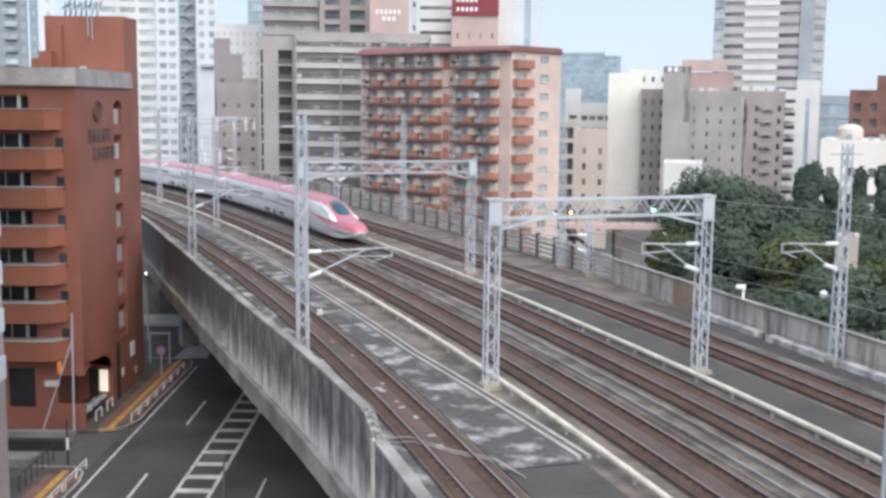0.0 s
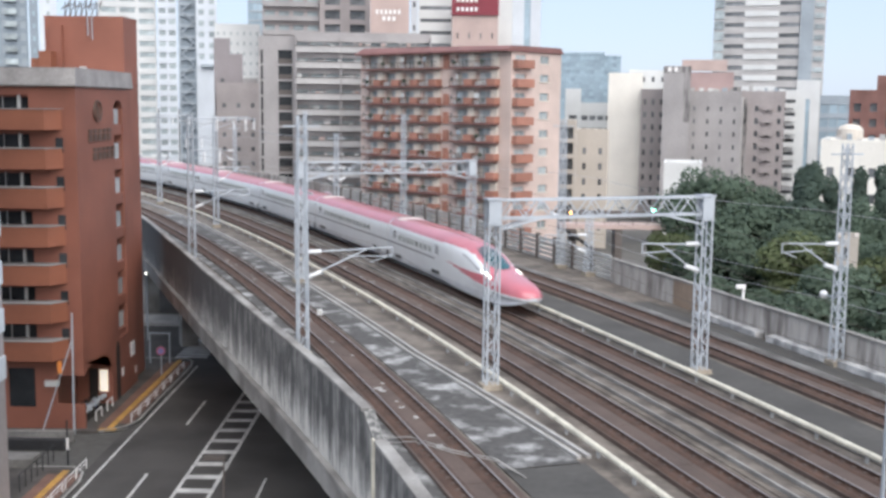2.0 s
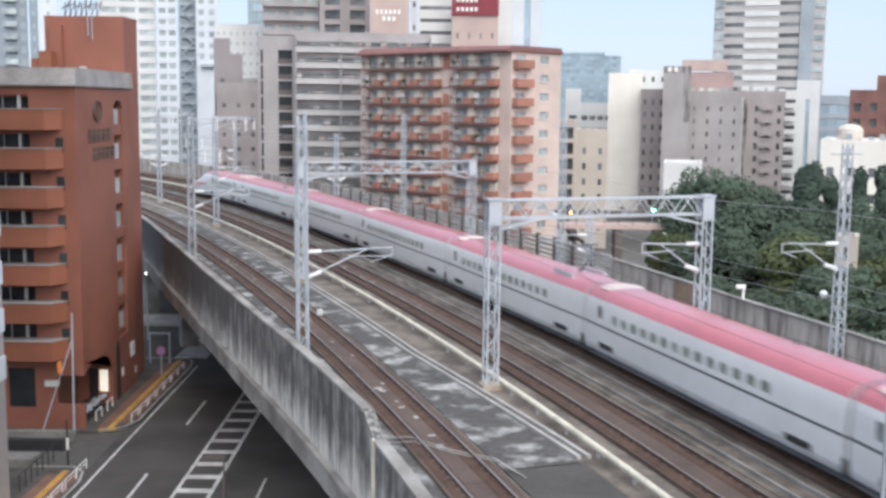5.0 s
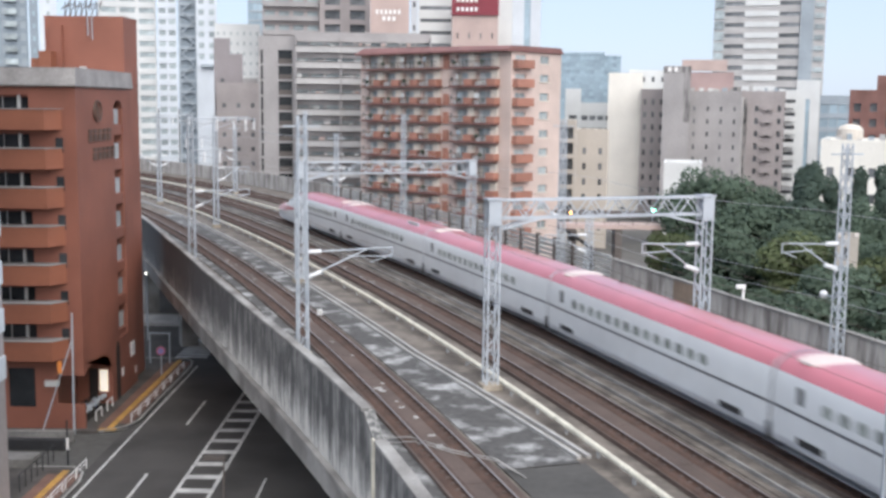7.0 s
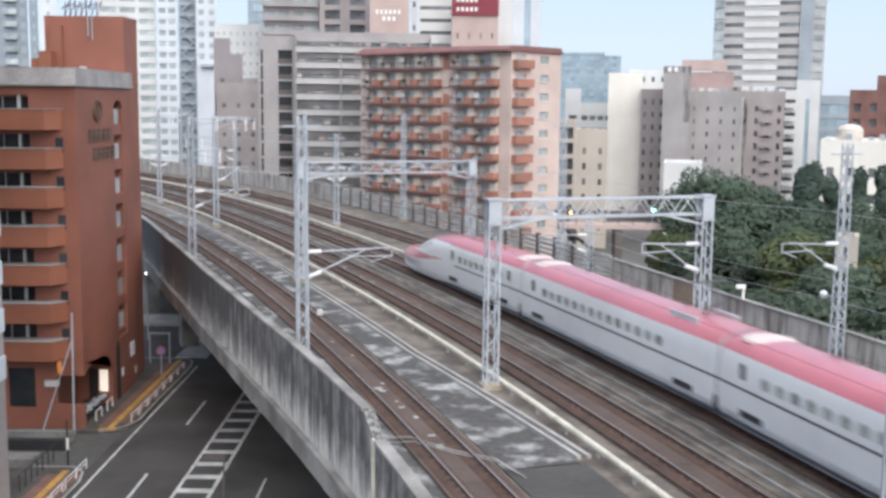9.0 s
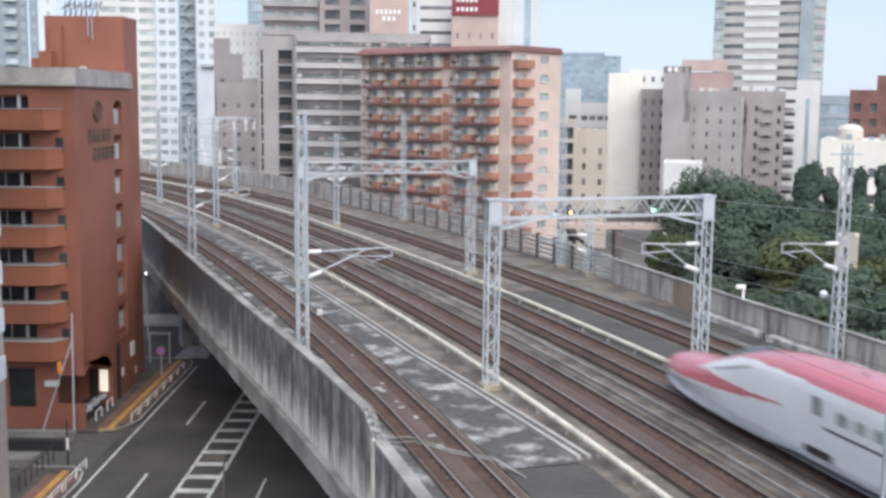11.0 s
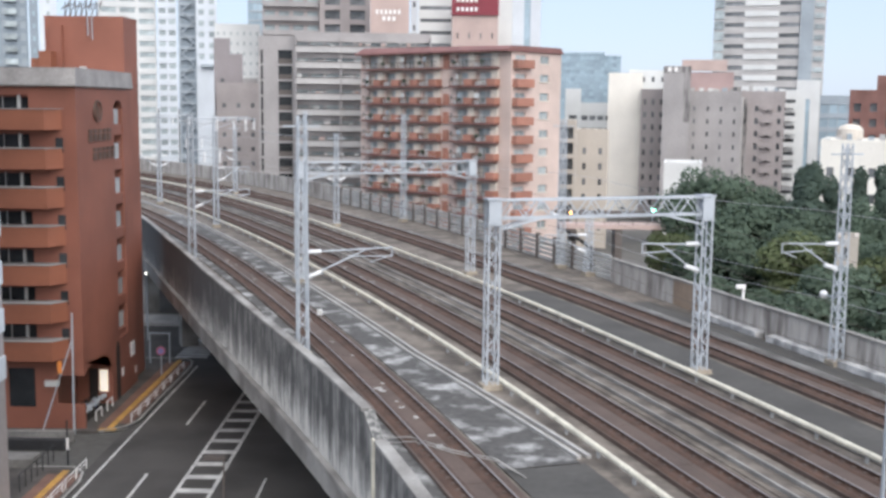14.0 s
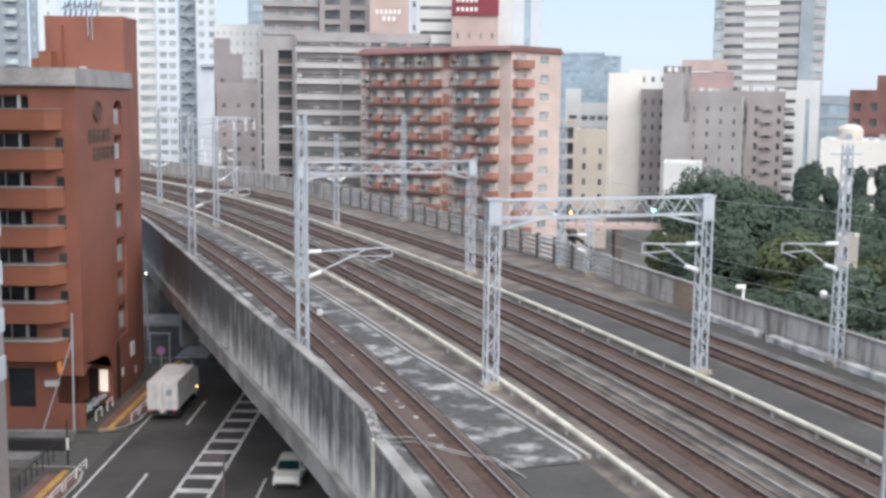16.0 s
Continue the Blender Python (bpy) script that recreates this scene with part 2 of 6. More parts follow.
def bar(bm, a, b, r, sides=4, r2=None):
    """A straight rod from a to b."""
    a, b = Vector(a), Vector(b)
    d = (b - a)
    q = d.to_track_quat("Z", "Y").to_matrix()
    rings = []
    for p, rr in ((a, r), (b, r if r2 is None else r2)):
        rings.append([bm.verts.new(p + q @ Vector((rr * math.cos(t), rr * math.sin(t), 0)))
                      for t in [2 * math.pi * (k + 0.5) / sides for k in range(sides)]])
    for k in range(sides):
        bm.faces.new((rings[0][k], rings[0][(k + 1) % sides], rings[1][(k + 1) % sides], rings[1][k]))
    bm.faces.new(rings[0][::-1])
    bm.faces.new(rings[1])


# ---- the line of the railway: a long curve, s in metres along it, off to its far side
S = np.arange(-330.0, 331.0, 1.0)
_sc = np.clip(S, -135, 25)
_k = -0.002559 - 0.00003984 * _sc - 0.0000003748 * _sc ** 2
_k = np.where(S > 25, _k * np.clip(1 - (S - 25) / 40, 0, 1), _k)
_k = np.where(S < -170, _k * np.clip(1 + (S + 170) / 60, 0, 1), _k)
_a = np.concatenate([[0], np.cumsum((_k[1:] + _k[:-1]) / 2)])
_a += -1.2877 - np.interp(0, S, _a)
_am = (_a[1:] + _a[:-1]) / 2
_X = np.concatenate([[0], np.cumsum(np.cos(_am))])
_Y = np.concatenate([[0], np.cumsum(np.sin(_am))])
_X += 13.1885 - np.interp(0, S, _X)
_Y += 38.8437 - np.interp(0, S, _Y)


def way(s):
    return float(np.interp(s, S, _X)), float(np.interp(s, S, _Y)), float(np.interp(s, S, _a))


def on(s, off=0.0, z=0.0):
    x, y, a = way(s)
    return Vector((x - math.sin(a) * off, y + math.cos(a) * off, z))


def line_pose(s, off=0.0, z=0.0):
    """x along the line, y to its far side."""
    p = on(s, off, z)
    return pose(p.x, p.y, p.z, 0, 0, math.degrees(way(s)[2]))


def sweep(bm, s0, s1, profile, step=2.0, shift=None, closed=True):
    """A bar of the given (off, z) outline along the line."""
    n = max(1, int(round((s1 - s0) / step)))
    rings = []
    for i in range(n + 1):
        s = s0 + (s1 - s0) * i / n
        d = shift(s) if shift else 0.0
        rings.append([bm.verts.new(on(s, o + d, z)) for o, z in profile])
    m = len(profile)
    for a, b in zip(rings, rings[1:]):
        for k in range(m if closed else m - 1):
            bm.faces.new((a[k], b[k], b[(k + 1) % m], a[(k + 1) % m]))
    if closed:
        bm.faces.new(rings[0])
        bm.faces.new(rings[-1][::-1])


def rect(o0, o1, z0, z1):
    return [(o0, z0), (o1, z0), (o1, z1), (o0, z1)]


GROUND = -12.0
DECK = -0.38


# ---- ground, road and pavements
def build_ground():
    bm = bmesh.new()
    box(bm, -2500, -600, GROUND - 1.0, 2500, 3500, GROUND - 0.06)
    tagged(part("ground", bm, "earth"), "grey paved city ground to the horizon", "ground", kind="structure")
    bm = bmesh.new()
    box(bm, -23.4, -150, GROUND - 0.5, 4.0, 103, GROUND)
    box(bm, -60, 103, GROUND - 0.5, 60, 124, GROUND)
    road = tagged(part("road", bm, "asphalt"), "dark asphalt avenue passing under the viaduct", "road", kind="structure")

    def stripe(x0, x1, y0, y1, name="road_marking", m="paint"):
        b = bmesh.new()
        box(b, x0, y0, GROUND + 0.001, x1, y1, GROUND + 0.006)
        part(name, b, m, road)
    stripe(-22.6, -22.45, -40, 100)
    for k in range(7):
        stripe(-19.3, -19.12, 81.3 - 17.9 * k, 88.0 - 17.9 * k)
        stripe(-11.4, -11.25, 80.6 - 17.9 * k, 87.3 - 17.9 * k)
    stripe(-16.66, -16.45, -40, 92)
    stripe(-14.45, -14.2, -40, 92)
    for i in range(31):
        y = 87.4 - i * 2.6
        bmm = bmesh.new()
        box(bmm, -16.449, y, GROUND + 0.001, -14.451, y + 0.75, GROUND + 0.006)
        part("median_bar", bmm, "paint", road)
    for i in range(8):
        stripe(-25.4, -22.4, 103.4 + i * 1.1, 104.0 + i * 1.1, "crossing_bar")
    for x0, x1, y in ((-60.0, -24.0, 118.2),):
        b = bmesh.new()
        box(b, x0, y, GROUND - 0.3, x1, y + 0.4, GROUND + 0.35)
        box(b, x0, y + 0.402, GROUND - 0.3, x1, y + 6.0, GROUND + 0.16)
        part("kerb_stone", b, "kerb", road, "pale kerb on the far side of the side street")
    # pavement islands along the kerb
    for k, (y0, y1) in enumerate(((78.9, 102.6), (-20.0, 71.0))):
        x1 = -22.9
        b = bmesh.new()
        pts = [(-60, y0), (x1 - 2.2, y0), (x1 - 0.6, y0 + 1.2), (x1, y0 + 3.0)] if k == 0 else [(-60, y0), (x1 - 0.6, y0)]
        pts += [(x1, y1 - 3.0), (x1 - 0.4, y1 - 1.0), (x1 - 1.4, y1), (-60, y1)]
        for z0, z1, inset in ((GROUND - 0.4, GROUND + 0.15, 0.0),):
            lo = [b.verts.new((x, y, z0)) for x, y in pts]
            hi = [b.verts.new((x, y, z1)) for x, y in pts]
            n = len(pts)
            for i in range(n):
                b.faces.new((lo[i], lo[(i + 1) % n], hi[(i + 1) % n], hi[i]))
            b.faces.new(hi)
        pav = tagged(part("pavement", b, "paving"), "raised grey pavement with a stone kerb", "pavement", kind="structure")
        b = bmesh.new()
        for (xa, ya), (xb, yb) in zip(pts[1:-1], pts[2:]):
            d = Vector((xb - xa, yb - ya, 0))
            m = Matrix.Translation((xa, ya, GROUND)) @ Matrix.Rotation(math.atan2(d.y, d.x), 4, "Z")
            box(b, 0, 0, -0.3, d.length, 0.18, 0.165, m)
        part("kerb_stone", b, "kerb", pav)
        b = bmesh.new()
        box(b, x1 - 1.85, y0 + 0.75 if k == 0 else y0, GROUND + 0.151, x1 - 1.4, y1 - 0.9, GROUND + 0.158)
        if k == 0:
            box(b, x1 - 2.35, y0 + 0.2, GROUND + 0.151, x1 - 1.1, y0 + 0.748, GROUND + 0.158)
        part("tactile_strip", b, "yellow", pav, "yellow tactile paving strip")
        b = bmesh.new()
        box(b, x1 - 1.39, y0 + 2.0 if k == 0 else y0, GROUND + 0.151, x1 - 0.4, y1 - 1.6, GROUND + 0.156)
        box(b, x1 - 2.6, y0 + 0.9 if k == 0 else y0, GROUND + 0.151, x1 - 1.86, y1 - 1.6, GROUND + 0.156)
        part("paving_strip", b, "redpave", pav, "reddish paving strip")


# ---- the viaduct
PAR = ([-330, -130, -85, -64, -45, -29, -15, -5, 20, 330], [-15.2, -15.1, -15.05, -15.8, -16.0, -15.67, -15.0, -14.6, -14.75, -14.75])
WALL = ([-330, -96, -57, -41, -21, -9, 330], [13.0, 12.9, 12.4, 12.0, 10.9, 10.7, 10.7])


def par(s):
    return float(np.interp(s, *PAR))


def wallr(s):
    return float(np.interp(s, *WALL))


def build_viaduct():
    bm = bmesh.new()
    n = 260
    rings = []
    for i in range(n + 1):
        s = -300 + 600 * i / n
        a, b = par(s) + 0.05, wallr(s) + 0.3
        rings.append([bm.verts.new(on(s, o, z)) for o, z in ((a, DECK), (b, DECK), (b, -1.6), (b - 2, -2.2), (a + 2, -2.6), (a, -3.2))])
    for p, q in zip(rings, rings[1:]):
        for k in range(6):
            bm.faces.new((p[k], q[k], q[(k + 1) % 6], p[(k + 1) % 6]))
    deck = tagged(part("viaduct_deck", bm, "deck"), "grey stained concrete railway viaduct deck", "viaduct", kind="structure")
    # near parapet in panels, with a ledge below
    joints = [-300, -200, -150, -120, -100, -84, -68, -53, -38, -24, -7.0]
    for s0, s1 in zip(joints, joints[1:]):
        bm = bmesh.new()
        sweep(bm, s0 + 0.02, s1 - 0.02, [(-0.12, -3.2), (0.16, -3.2), (0.16, 0.55), (-0.12, 0.55)], 1.5, par)
        part("parapet_panel", bm, "stained", deck, "streaked black and grey concrete parapet")
        bm = bmesh.new()
        sweep(bm, s0 + 0.02, s1 - 0.02, [(-0.2, 0.552), (0.22, 0.552), (0.22, 0.68), (-0.2, 0.68)], 1.5, par)
        sweep(bm, s0 + 0.02, s1 - 0.02, [(-0.42, -3.45), (-0.3, -3.55), (-0.3, -4.45), (0.35, -4.6), (0.35, -3.22), (-0.42, -3.22)], 1.5, par)
        part("parapet_coping", bm, "concrete", deck, "pale coping and ledge of the parapet")
    # the low stretch of wall beyond the break, and the broken slope down to it
    bm = bmesh.new()
    sweep(bm, -5.5, 300, [(-0.12, -4.6), (0.3, -4.6), (0.3, -0.26), (-0.12, -0.26)], 2.0, par)
    part("parapet_panel", bm, "stained", deck, "streaked black and grey concrete parapet")
    bm = bmesh.new()
    sweep(bm, -5.5, 300, [(-0.16, -0.258), (0.34, -0.258), (0.34, -0.14), (-0.16, -0.14)], 2.0, par)
    part("parapet_coping", bm, "concrete", deck)
    bm = bmesh.new()
    rings = []
    for sv, z in ((-6.98, 0.62), (-6.5, 0.30), (-6.1, 0.12), (-5.52, -0.2)):
        o = par(sv)
        rings.append([bm.verts.new(on(sv, o + d, h)) for d, h in ((-0.12, -4.6), (0.3, -4.6), (0.3, z), (-0.12, z))])
    for p, q in zip(rings, rings[1:]):
        for k in range(4):
            bm.faces.new((p[k], q[k], q[(k + 1) % 4], p[(k + 1) % 4]))
    bm.faces.new(rings[0])
    bm.faces.new(rings[-1][::-1])
    part("parapet_end", bm, "stained", deck, "sloping broken end of the tall parapet")
    bm = bmesh.new()
    sweep(bm, -5.62, -5.38, [(-0.2, -4.7), (-0.122, -4.7), (-0.122, -0.1), (-0.2, -0.1)], 1, par)
    part("joint_strip", bm, "cream", deck, "pale rusty joint strip on the wall")
    # far wall: solid panels near, louvred fence on posts further off
    s = -38.0
    while s < 120:
        bm = bmesh.new()
        sweep(bm, s + 0.02, s + 2.98, [(-0.1, DECK), (0.12, DECK), (0.12, 1.25), (-0.1, 1.25)], 1.5, wallr)
        rusty = abs(s + 29.0) < 0.1
        part("wall_panel", bm, "tan" if rusty else "sidewall", deck, "rusty brown sheet panel in the side wall" if rusty else "stained concrete side wall")
        s += 3.0
    bm = bmesh.new()
    sweep(bm, -38, 300, [(-0.16, 1.252), (0.2, 1.252), (0.2, 1.36), (-0.16, 1.36)], 2.0, wallr)
    part("wall_coping", bm, "concrete", deck)
    for a, b in ((-24.5, -18.6), (-17.6, -12.6), (-11.6, -5.0), (-4.5, 4.0)):
        bm = bmesh.new()
        sweep(bm, a, b, rect(-0.75, -0.2, DECK, 0.0), 2.0, wallr)
        part("trough_cover", bm, "pale", deck, "pale concrete cable trough")
    bm = bmesh.new()
    sweep(bm, -300, -102.2, [(-0.1, DECK), (0.12, DECK), (0.12, 1.75), (-0.1, 1.75)], 3, wallr)
    part("wall_panel", bm, "sidewall", deck)
    fence = thing("noise_fence", "grey louvred noise fence on dark brown posts", "fence", kind="structure")
    s = -102.0
    while s < -38:
        bm = bmesh.new()
        m = line_pose(s, wallr(s), DECK)
        box(bm, -0.12, -0.16, 0, 0.12, 0.16, 2.1, m)
        part("post", bm, "brownpost", fence)
        for k in range(5):
            bm = bmesh.new()
            sweep(bm, s + 0.15, s + 3.05, rect(-0.05, 0.06, DECK + 0.10 + k * 0.38, DECK + 0.35 + k * 0.38), 3, wallr)
            part("slat", bm, "louver", fence)
        s += 3.2
    # piers
    for i, s in enumerate(range(-280, 281, 20)):
        if -75 < s < 5:
            continue
        m = line_pose(s, -2.0, GROUND)
        bm = bmesh.new()
        for y in (-9.5, 0.0, 9.5):
            box(bm, -0.8, y - 0.8, 0, 0.8, y + 0.8, 9.3, m)
        box(bm, -0.9, -11.5, 8.6, 0.9, 11.5, 9.7, m)
        part("pier", bm, "concrete", deck)
    for s in (-68, -3):
        m = line_pose(s, 0, GROUND)
        bm = bmesh.new()
        for y in (-6.0, 2.0, 9.0):
            box(bm, -0.8, y - 0.8, 0, 0.8, y + 0.8, 9.5, m)
        part("pier", bm, "concrete", deck)


# ---- tracks
RAIL = [(-0.07, -0.17), (0.07, -0.17), (0.07, -0.15), (0.02, -0.12), (0.02, -0.05), (0.038, -0.035), (0.038, 0.0), (-0.038, 0.0), (-0.038, -0.035), (-0.02, -0.05), (-0.02, -0.12), (-0.07, -0.15)]


def build_track(off, s0=-300.0, s1=300.0, half=0.75):
    tr = thing("railway_track", "rusty twin rails on brown stained concrete track slabs", "track", group="tracks on the viaduct", kind="structure")
    bm = bmesh.new()
    sweep(bm, s0, -120.02, rect(off - 1.2, off + 1.2, DECK, -0.21), 2.5)
    sweep(bm, 30.02, s1, rect(off - 1.2, off + 1.2, DECK, -0.21), 2.5)
    tagged(part("track_slab", bm, "slab", tr), kind="stuff")
    for k in range(30):
        bm = bmesh.new()
        sweep(bm, -120 + 5 * k, -115.04 + 5 * k, rect(off - 1.2, off + 1.2, DECK, -0.21), 2.5)
        part("track_slab", bm, "slab", tr)
    for side in (-half, half):
        bm = bmesh.new()
        o = off + side
        sweep(bm, s0, s1, [(o - 0.40, -0.209), (o + 0.32, -0.209), (o + 0.22, -0.16), (o - 0.30, -0.16)], 2.5)
        part("rail_bed", bm, "rust", tr, "dark rusty fastening strip")
        bm = bmesh.new()
        sweep(bm, s0, s1, [(o + a, z) for a, z in RAIL], 2.0)
        for f in bm.faces:
            f.material_index = 1 if f.calc_center_median().z > -0.004 else 0
        part("rail", bm, None, tr, mats=["rust", "railtop"])
        verts, faces = [], []
        for k in range(240):
            m = line_pose(-105 + k * 0.625, o, -0.159)
            i = len(verts)
            verts += [tuple(m @ Vector(p)) for p in ((-0.09, -0.2, 0), (0.09, -0.2, 0), (0.09, 0.2, 0), (-0.09, 0.2, 0), (-0.07, -0.16, 0.045), (0.07, -0.16, 0.045), (0.07, 0.16, 0.045), (-0.07, 0.16, 0.045))]
            faces += [(i + 4, i + 5, i + 6, i + 7), (i, i + 1, i + 5, i + 4), (i + 1, i + 2, i + 6, i + 5), (i + 2, i + 3, i + 7, i + 6), (i + 3, i, i + 4, i + 7)]
        me = bpy.data.meshes.new("rail_fastening")
        me.from_pydata(verts, [], faces)
        me.materials.append(M["slab"])
        ob = new("rail_fastening", me)
        ob.parent = tr
        tagged(ob, "small brown rail fastenings in a row", kind="stuff")
    return tr


def trough_at(s):
    return float(np.interp(s, [-330, -41, -20, -2, 330], [-9.4, -9.3, -9.05, -7.8, -7.8]))


def build_strips():
    bm = bmesh.new()
    prev = None
    for i in range(60):
        s = -95 + 93.5 * i / 59
        a, b = on(s, -11.05, DECK + 0.045), on(s, trough_at(s) - 0.34, DECK + 0.045)
        row = [bm.verts.new(p) for p in (a - Vector((0, 0, 0.042)), a, b, b - Vector((0, 0, 0.042)))]
        if prev:
            for k in range(3):
                bm.faces.new((prev[k], row[k], row[k + 1], prev[k + 1]))
        prev = row
    tagged(part("deck_strip", bm, "mottle"), "mottled pale mortar patches on the deck", "deck", kind="structure")
    for o0, o1, a, b, m, lab in ((-14.35, -13.58, -95, 40, "mottle", "mottled grey rubble strip along the parapet"), (-11.05, -8.0, -1.4, 60, "sealed", "smooth dark grey sealed deck panel"),
                                 (2.1, 4.9, -36, 60, "sealed", "smooth dark grey sealed deck strip"), (8.6, 10.2, -30, 60, "sealed", "dark grey walkway strip beside the far wall"),
                                 (-3.2, -1.6, -120, 60, "deck", "")):
        bm = bmesh.new()
        sweep(bm, a, b, rect(o0, o1, DECK + 0.004, DECK + 0.05), 2)
        tagged(part("deck_strip", bm, m), lab or "brown stained concrete strip between the tracks", "deck", kind="structure")
    for o in (-2.9, -2.0):
        bm = bmesh.new()
        sweep(bm, -140, 60, rect(o, o + 0.1, DECK + 0.052, DECK + 0.2), 2)
        tagged(part("kerb_edge", bm, "concrete"), "low concrete edge between the tracks", "kerb", kind="structure")


def build_tracks():
    build_strips()
    build_track(-12.52, half=0.69)
    for off in (-4.8, 0.0, 6.45):
        build_track(off)
    # cream snow-melting pipes on short posts
    for off, a, b in ((1.86, -300, 300), (-7.25, -300, 300)):
        p = thing("trackside_pipe", "cream painted pipe on short posts beside the track", "pipe", kind="structure")
        bm = bmesh.new()
        sweep(bm, a, b, [(off + 0.12 * math.cos(t), -0.02 + 0.12 * math.sin(t)) for t in [k * math.pi / 4 for k in range(8)]], 2.0)
        part("pipe", bm, "cream", p)
        me = None
        for i in range(60):
            s = -140 + i * 3.0
            if me is None:
                bm = bmesh.new()
                box(bm, -0.05, -0.05, 0, 0.05, 0.05, 0.3)
                ob = part("post", bm, "wire", p)
                me = ob.data
            else:
                ob = again("post", me, p)
            ob.matrix_basis = line_pose(s, off, DECK)
    # low grey cable trough beside the near track
    bm = bmesh.new()
    sweep(bm, -140, -2, rect(-0.28, -0.12, DECK, DECK + 0.13), 2, trough_at)
    sweep(bm, -140, -2, rect(0.12, 0.28, DECK, DECK + 0.13), 2, trough_at)
    tagged(part("cable_trough", bm, "kerb"), "low grey concrete cable trough", "trough", kind="structure")
    # thin conduits by the far track
    for o in (7.95, 8.15, 8.35):
        bm = bmesh.new()
        sweep(bm, -140, 60, rect(o, o + 0.07, DECK, DECK + 0.16), 2)
        tagged(part("conduit", bm, "concrete"), "grey cable conduit along the far track", "conduit", kind="structure")


build_ground()
build_viaduct()
build_tracks()


# ---- overhead line
def lattice(bm, h, w0=0.55, w1=0.4, r=0.035, step=0.62):
    """A square lattice mast of height h, legs and zigzag braces."""
    def corner(k, z):
        w = (w0 + (w1 - w0) * z / h) / 2
        return Vector(((-w, w, w, -w)[k], (-w, -w, w, w)[k], z))
    for k in range(4):
        bar(bm, corner(k, 0), corner(k, h), r * 1.35)
    n = int(h / step)
    for i in range(n):
        za, zb = h * i / n, h * (i + 1) / n
        for k in range(4):
            a, b = (k, (k + 1) % 4) if i % 2 else ((k + 1) % 4, k)
            bar(bm, corner(a, za), corner(b, zb), r * 0.75)


def truss(bm, a, b, depth=0.9, width=0.5, r=0.035, n=14):
    a, b = Vector(a), Vector(b)
    u = (b - a).normalized()
    v = Vector((0, 0, 1)).cross(u)
    pts = []
    for dv in (-width / 2, width / 2):
        for dz in (0, -depth):
            pts.append((a + v * dv + Vector((0, 0, dz)), b + v * dv + Vector((0, 0, dz))))
            bar(bm, pts[-1][0], pts[-1][1], r * 1.4)
    for i in range(n):
        f, g = i / n, (i + 1) / n
        for p, q in ((pts[0], pts[1]), (pts[2], pts[3])):
            x, y = (p, q) if i % 2 else (q, p)
            bar(bm, x[0].lerp(x[1], f), y[0].lerp(y[1], g), r * 0.8)
        bar(bm, pts[0][0].lerp(pts[0][1], f), pts[2][0].lerp(pts[2][1], g), r * 0.7)
        bar(bm, pts[1][0].lerp(pts[1][1], f), pts[3][0].lerp(pts[3][1], g), r * 0.7)


def cantilever(parent, s, off, reach, z=6.0):
    """Hinged arm from the mast at off, reaching across the track."""
    sg = 1 if reach > 0 else -1
    def P(o, zz):
        return on(s, off + o, zz)
    bm = bmesh.new()
    bar(bm, P(0.9 * sg, z), P(reach, z + 0.1), 0.04, 6)
    bar(bm, P(0.75 * sg, z - 1.05), P(reach * 0.72, z + 0.06), 0.04, 6)
    bar(bm, P(reach, z + 0.1), P(reach, z - 0.35), 0.03, 5)
    bar(bm, P(reach * 0.5, z - 0.28), P(reach, z - 0.35), 0.03, 5)
    bar(bm, P(reach * 0.95, z - 0.36), P(reach * 0.75, z - 0.62), 0.025, 5)
    part("arm", bm, "steel", parent)
    for z0, z1, e in ((z, z + 0.01, 0.95), (z - 1.3, z - 1.0, 0.95)):
        bm = bmesh.new()
        bar(bm, P(0.25 * sg, z0), P(e * sg, z1), 0.09, 8)
        for k in range(5):
            f = 0.3 + 0.14 * k
            bar(bm, P(f * sg, z0 + (z1 - z0) * f), P((f + 0.05) * sg, z0 + (z1 - z0) * (f + 0.05)), 0.12, 8)
        part("insulator", bm, "insul", parent)


def mast(s, off, h, z0=DECK, arms=(), label="grey galvanised lattice catenary mast on the viaduct", w=0.55, cross=True):
    t = thing("catenary_mast", label, "mast", group="catenary masts")
    m = line_pose(s, off, z0)
    bm = bmesh.new()
    lattice(bm, h, w, w * 0.72)
    bm.transform(m)
    part("lattice_column", bm, "steel", t)
    bm = bmesh.new()
    box(bm, -0.4, -0.4, 0, 0.4, 0.4, 0.3, m)
    bmesh.ops.bevel(bm, geom=bm.edges[:], offset=0.05)
    part("footing", bm, "footing", t)
    for reach, z in arms:
        cantilever(t, s, off, reach, z)
    if cross:
        bm = bmesh.new()
        bar(bm, on(s, off - 0.9, z0 + h - 0.5), on(s, off + 0.9, z0 + h - 0.5), 0.05)
        part("cross_arm", bm, "steel", t)
    return t


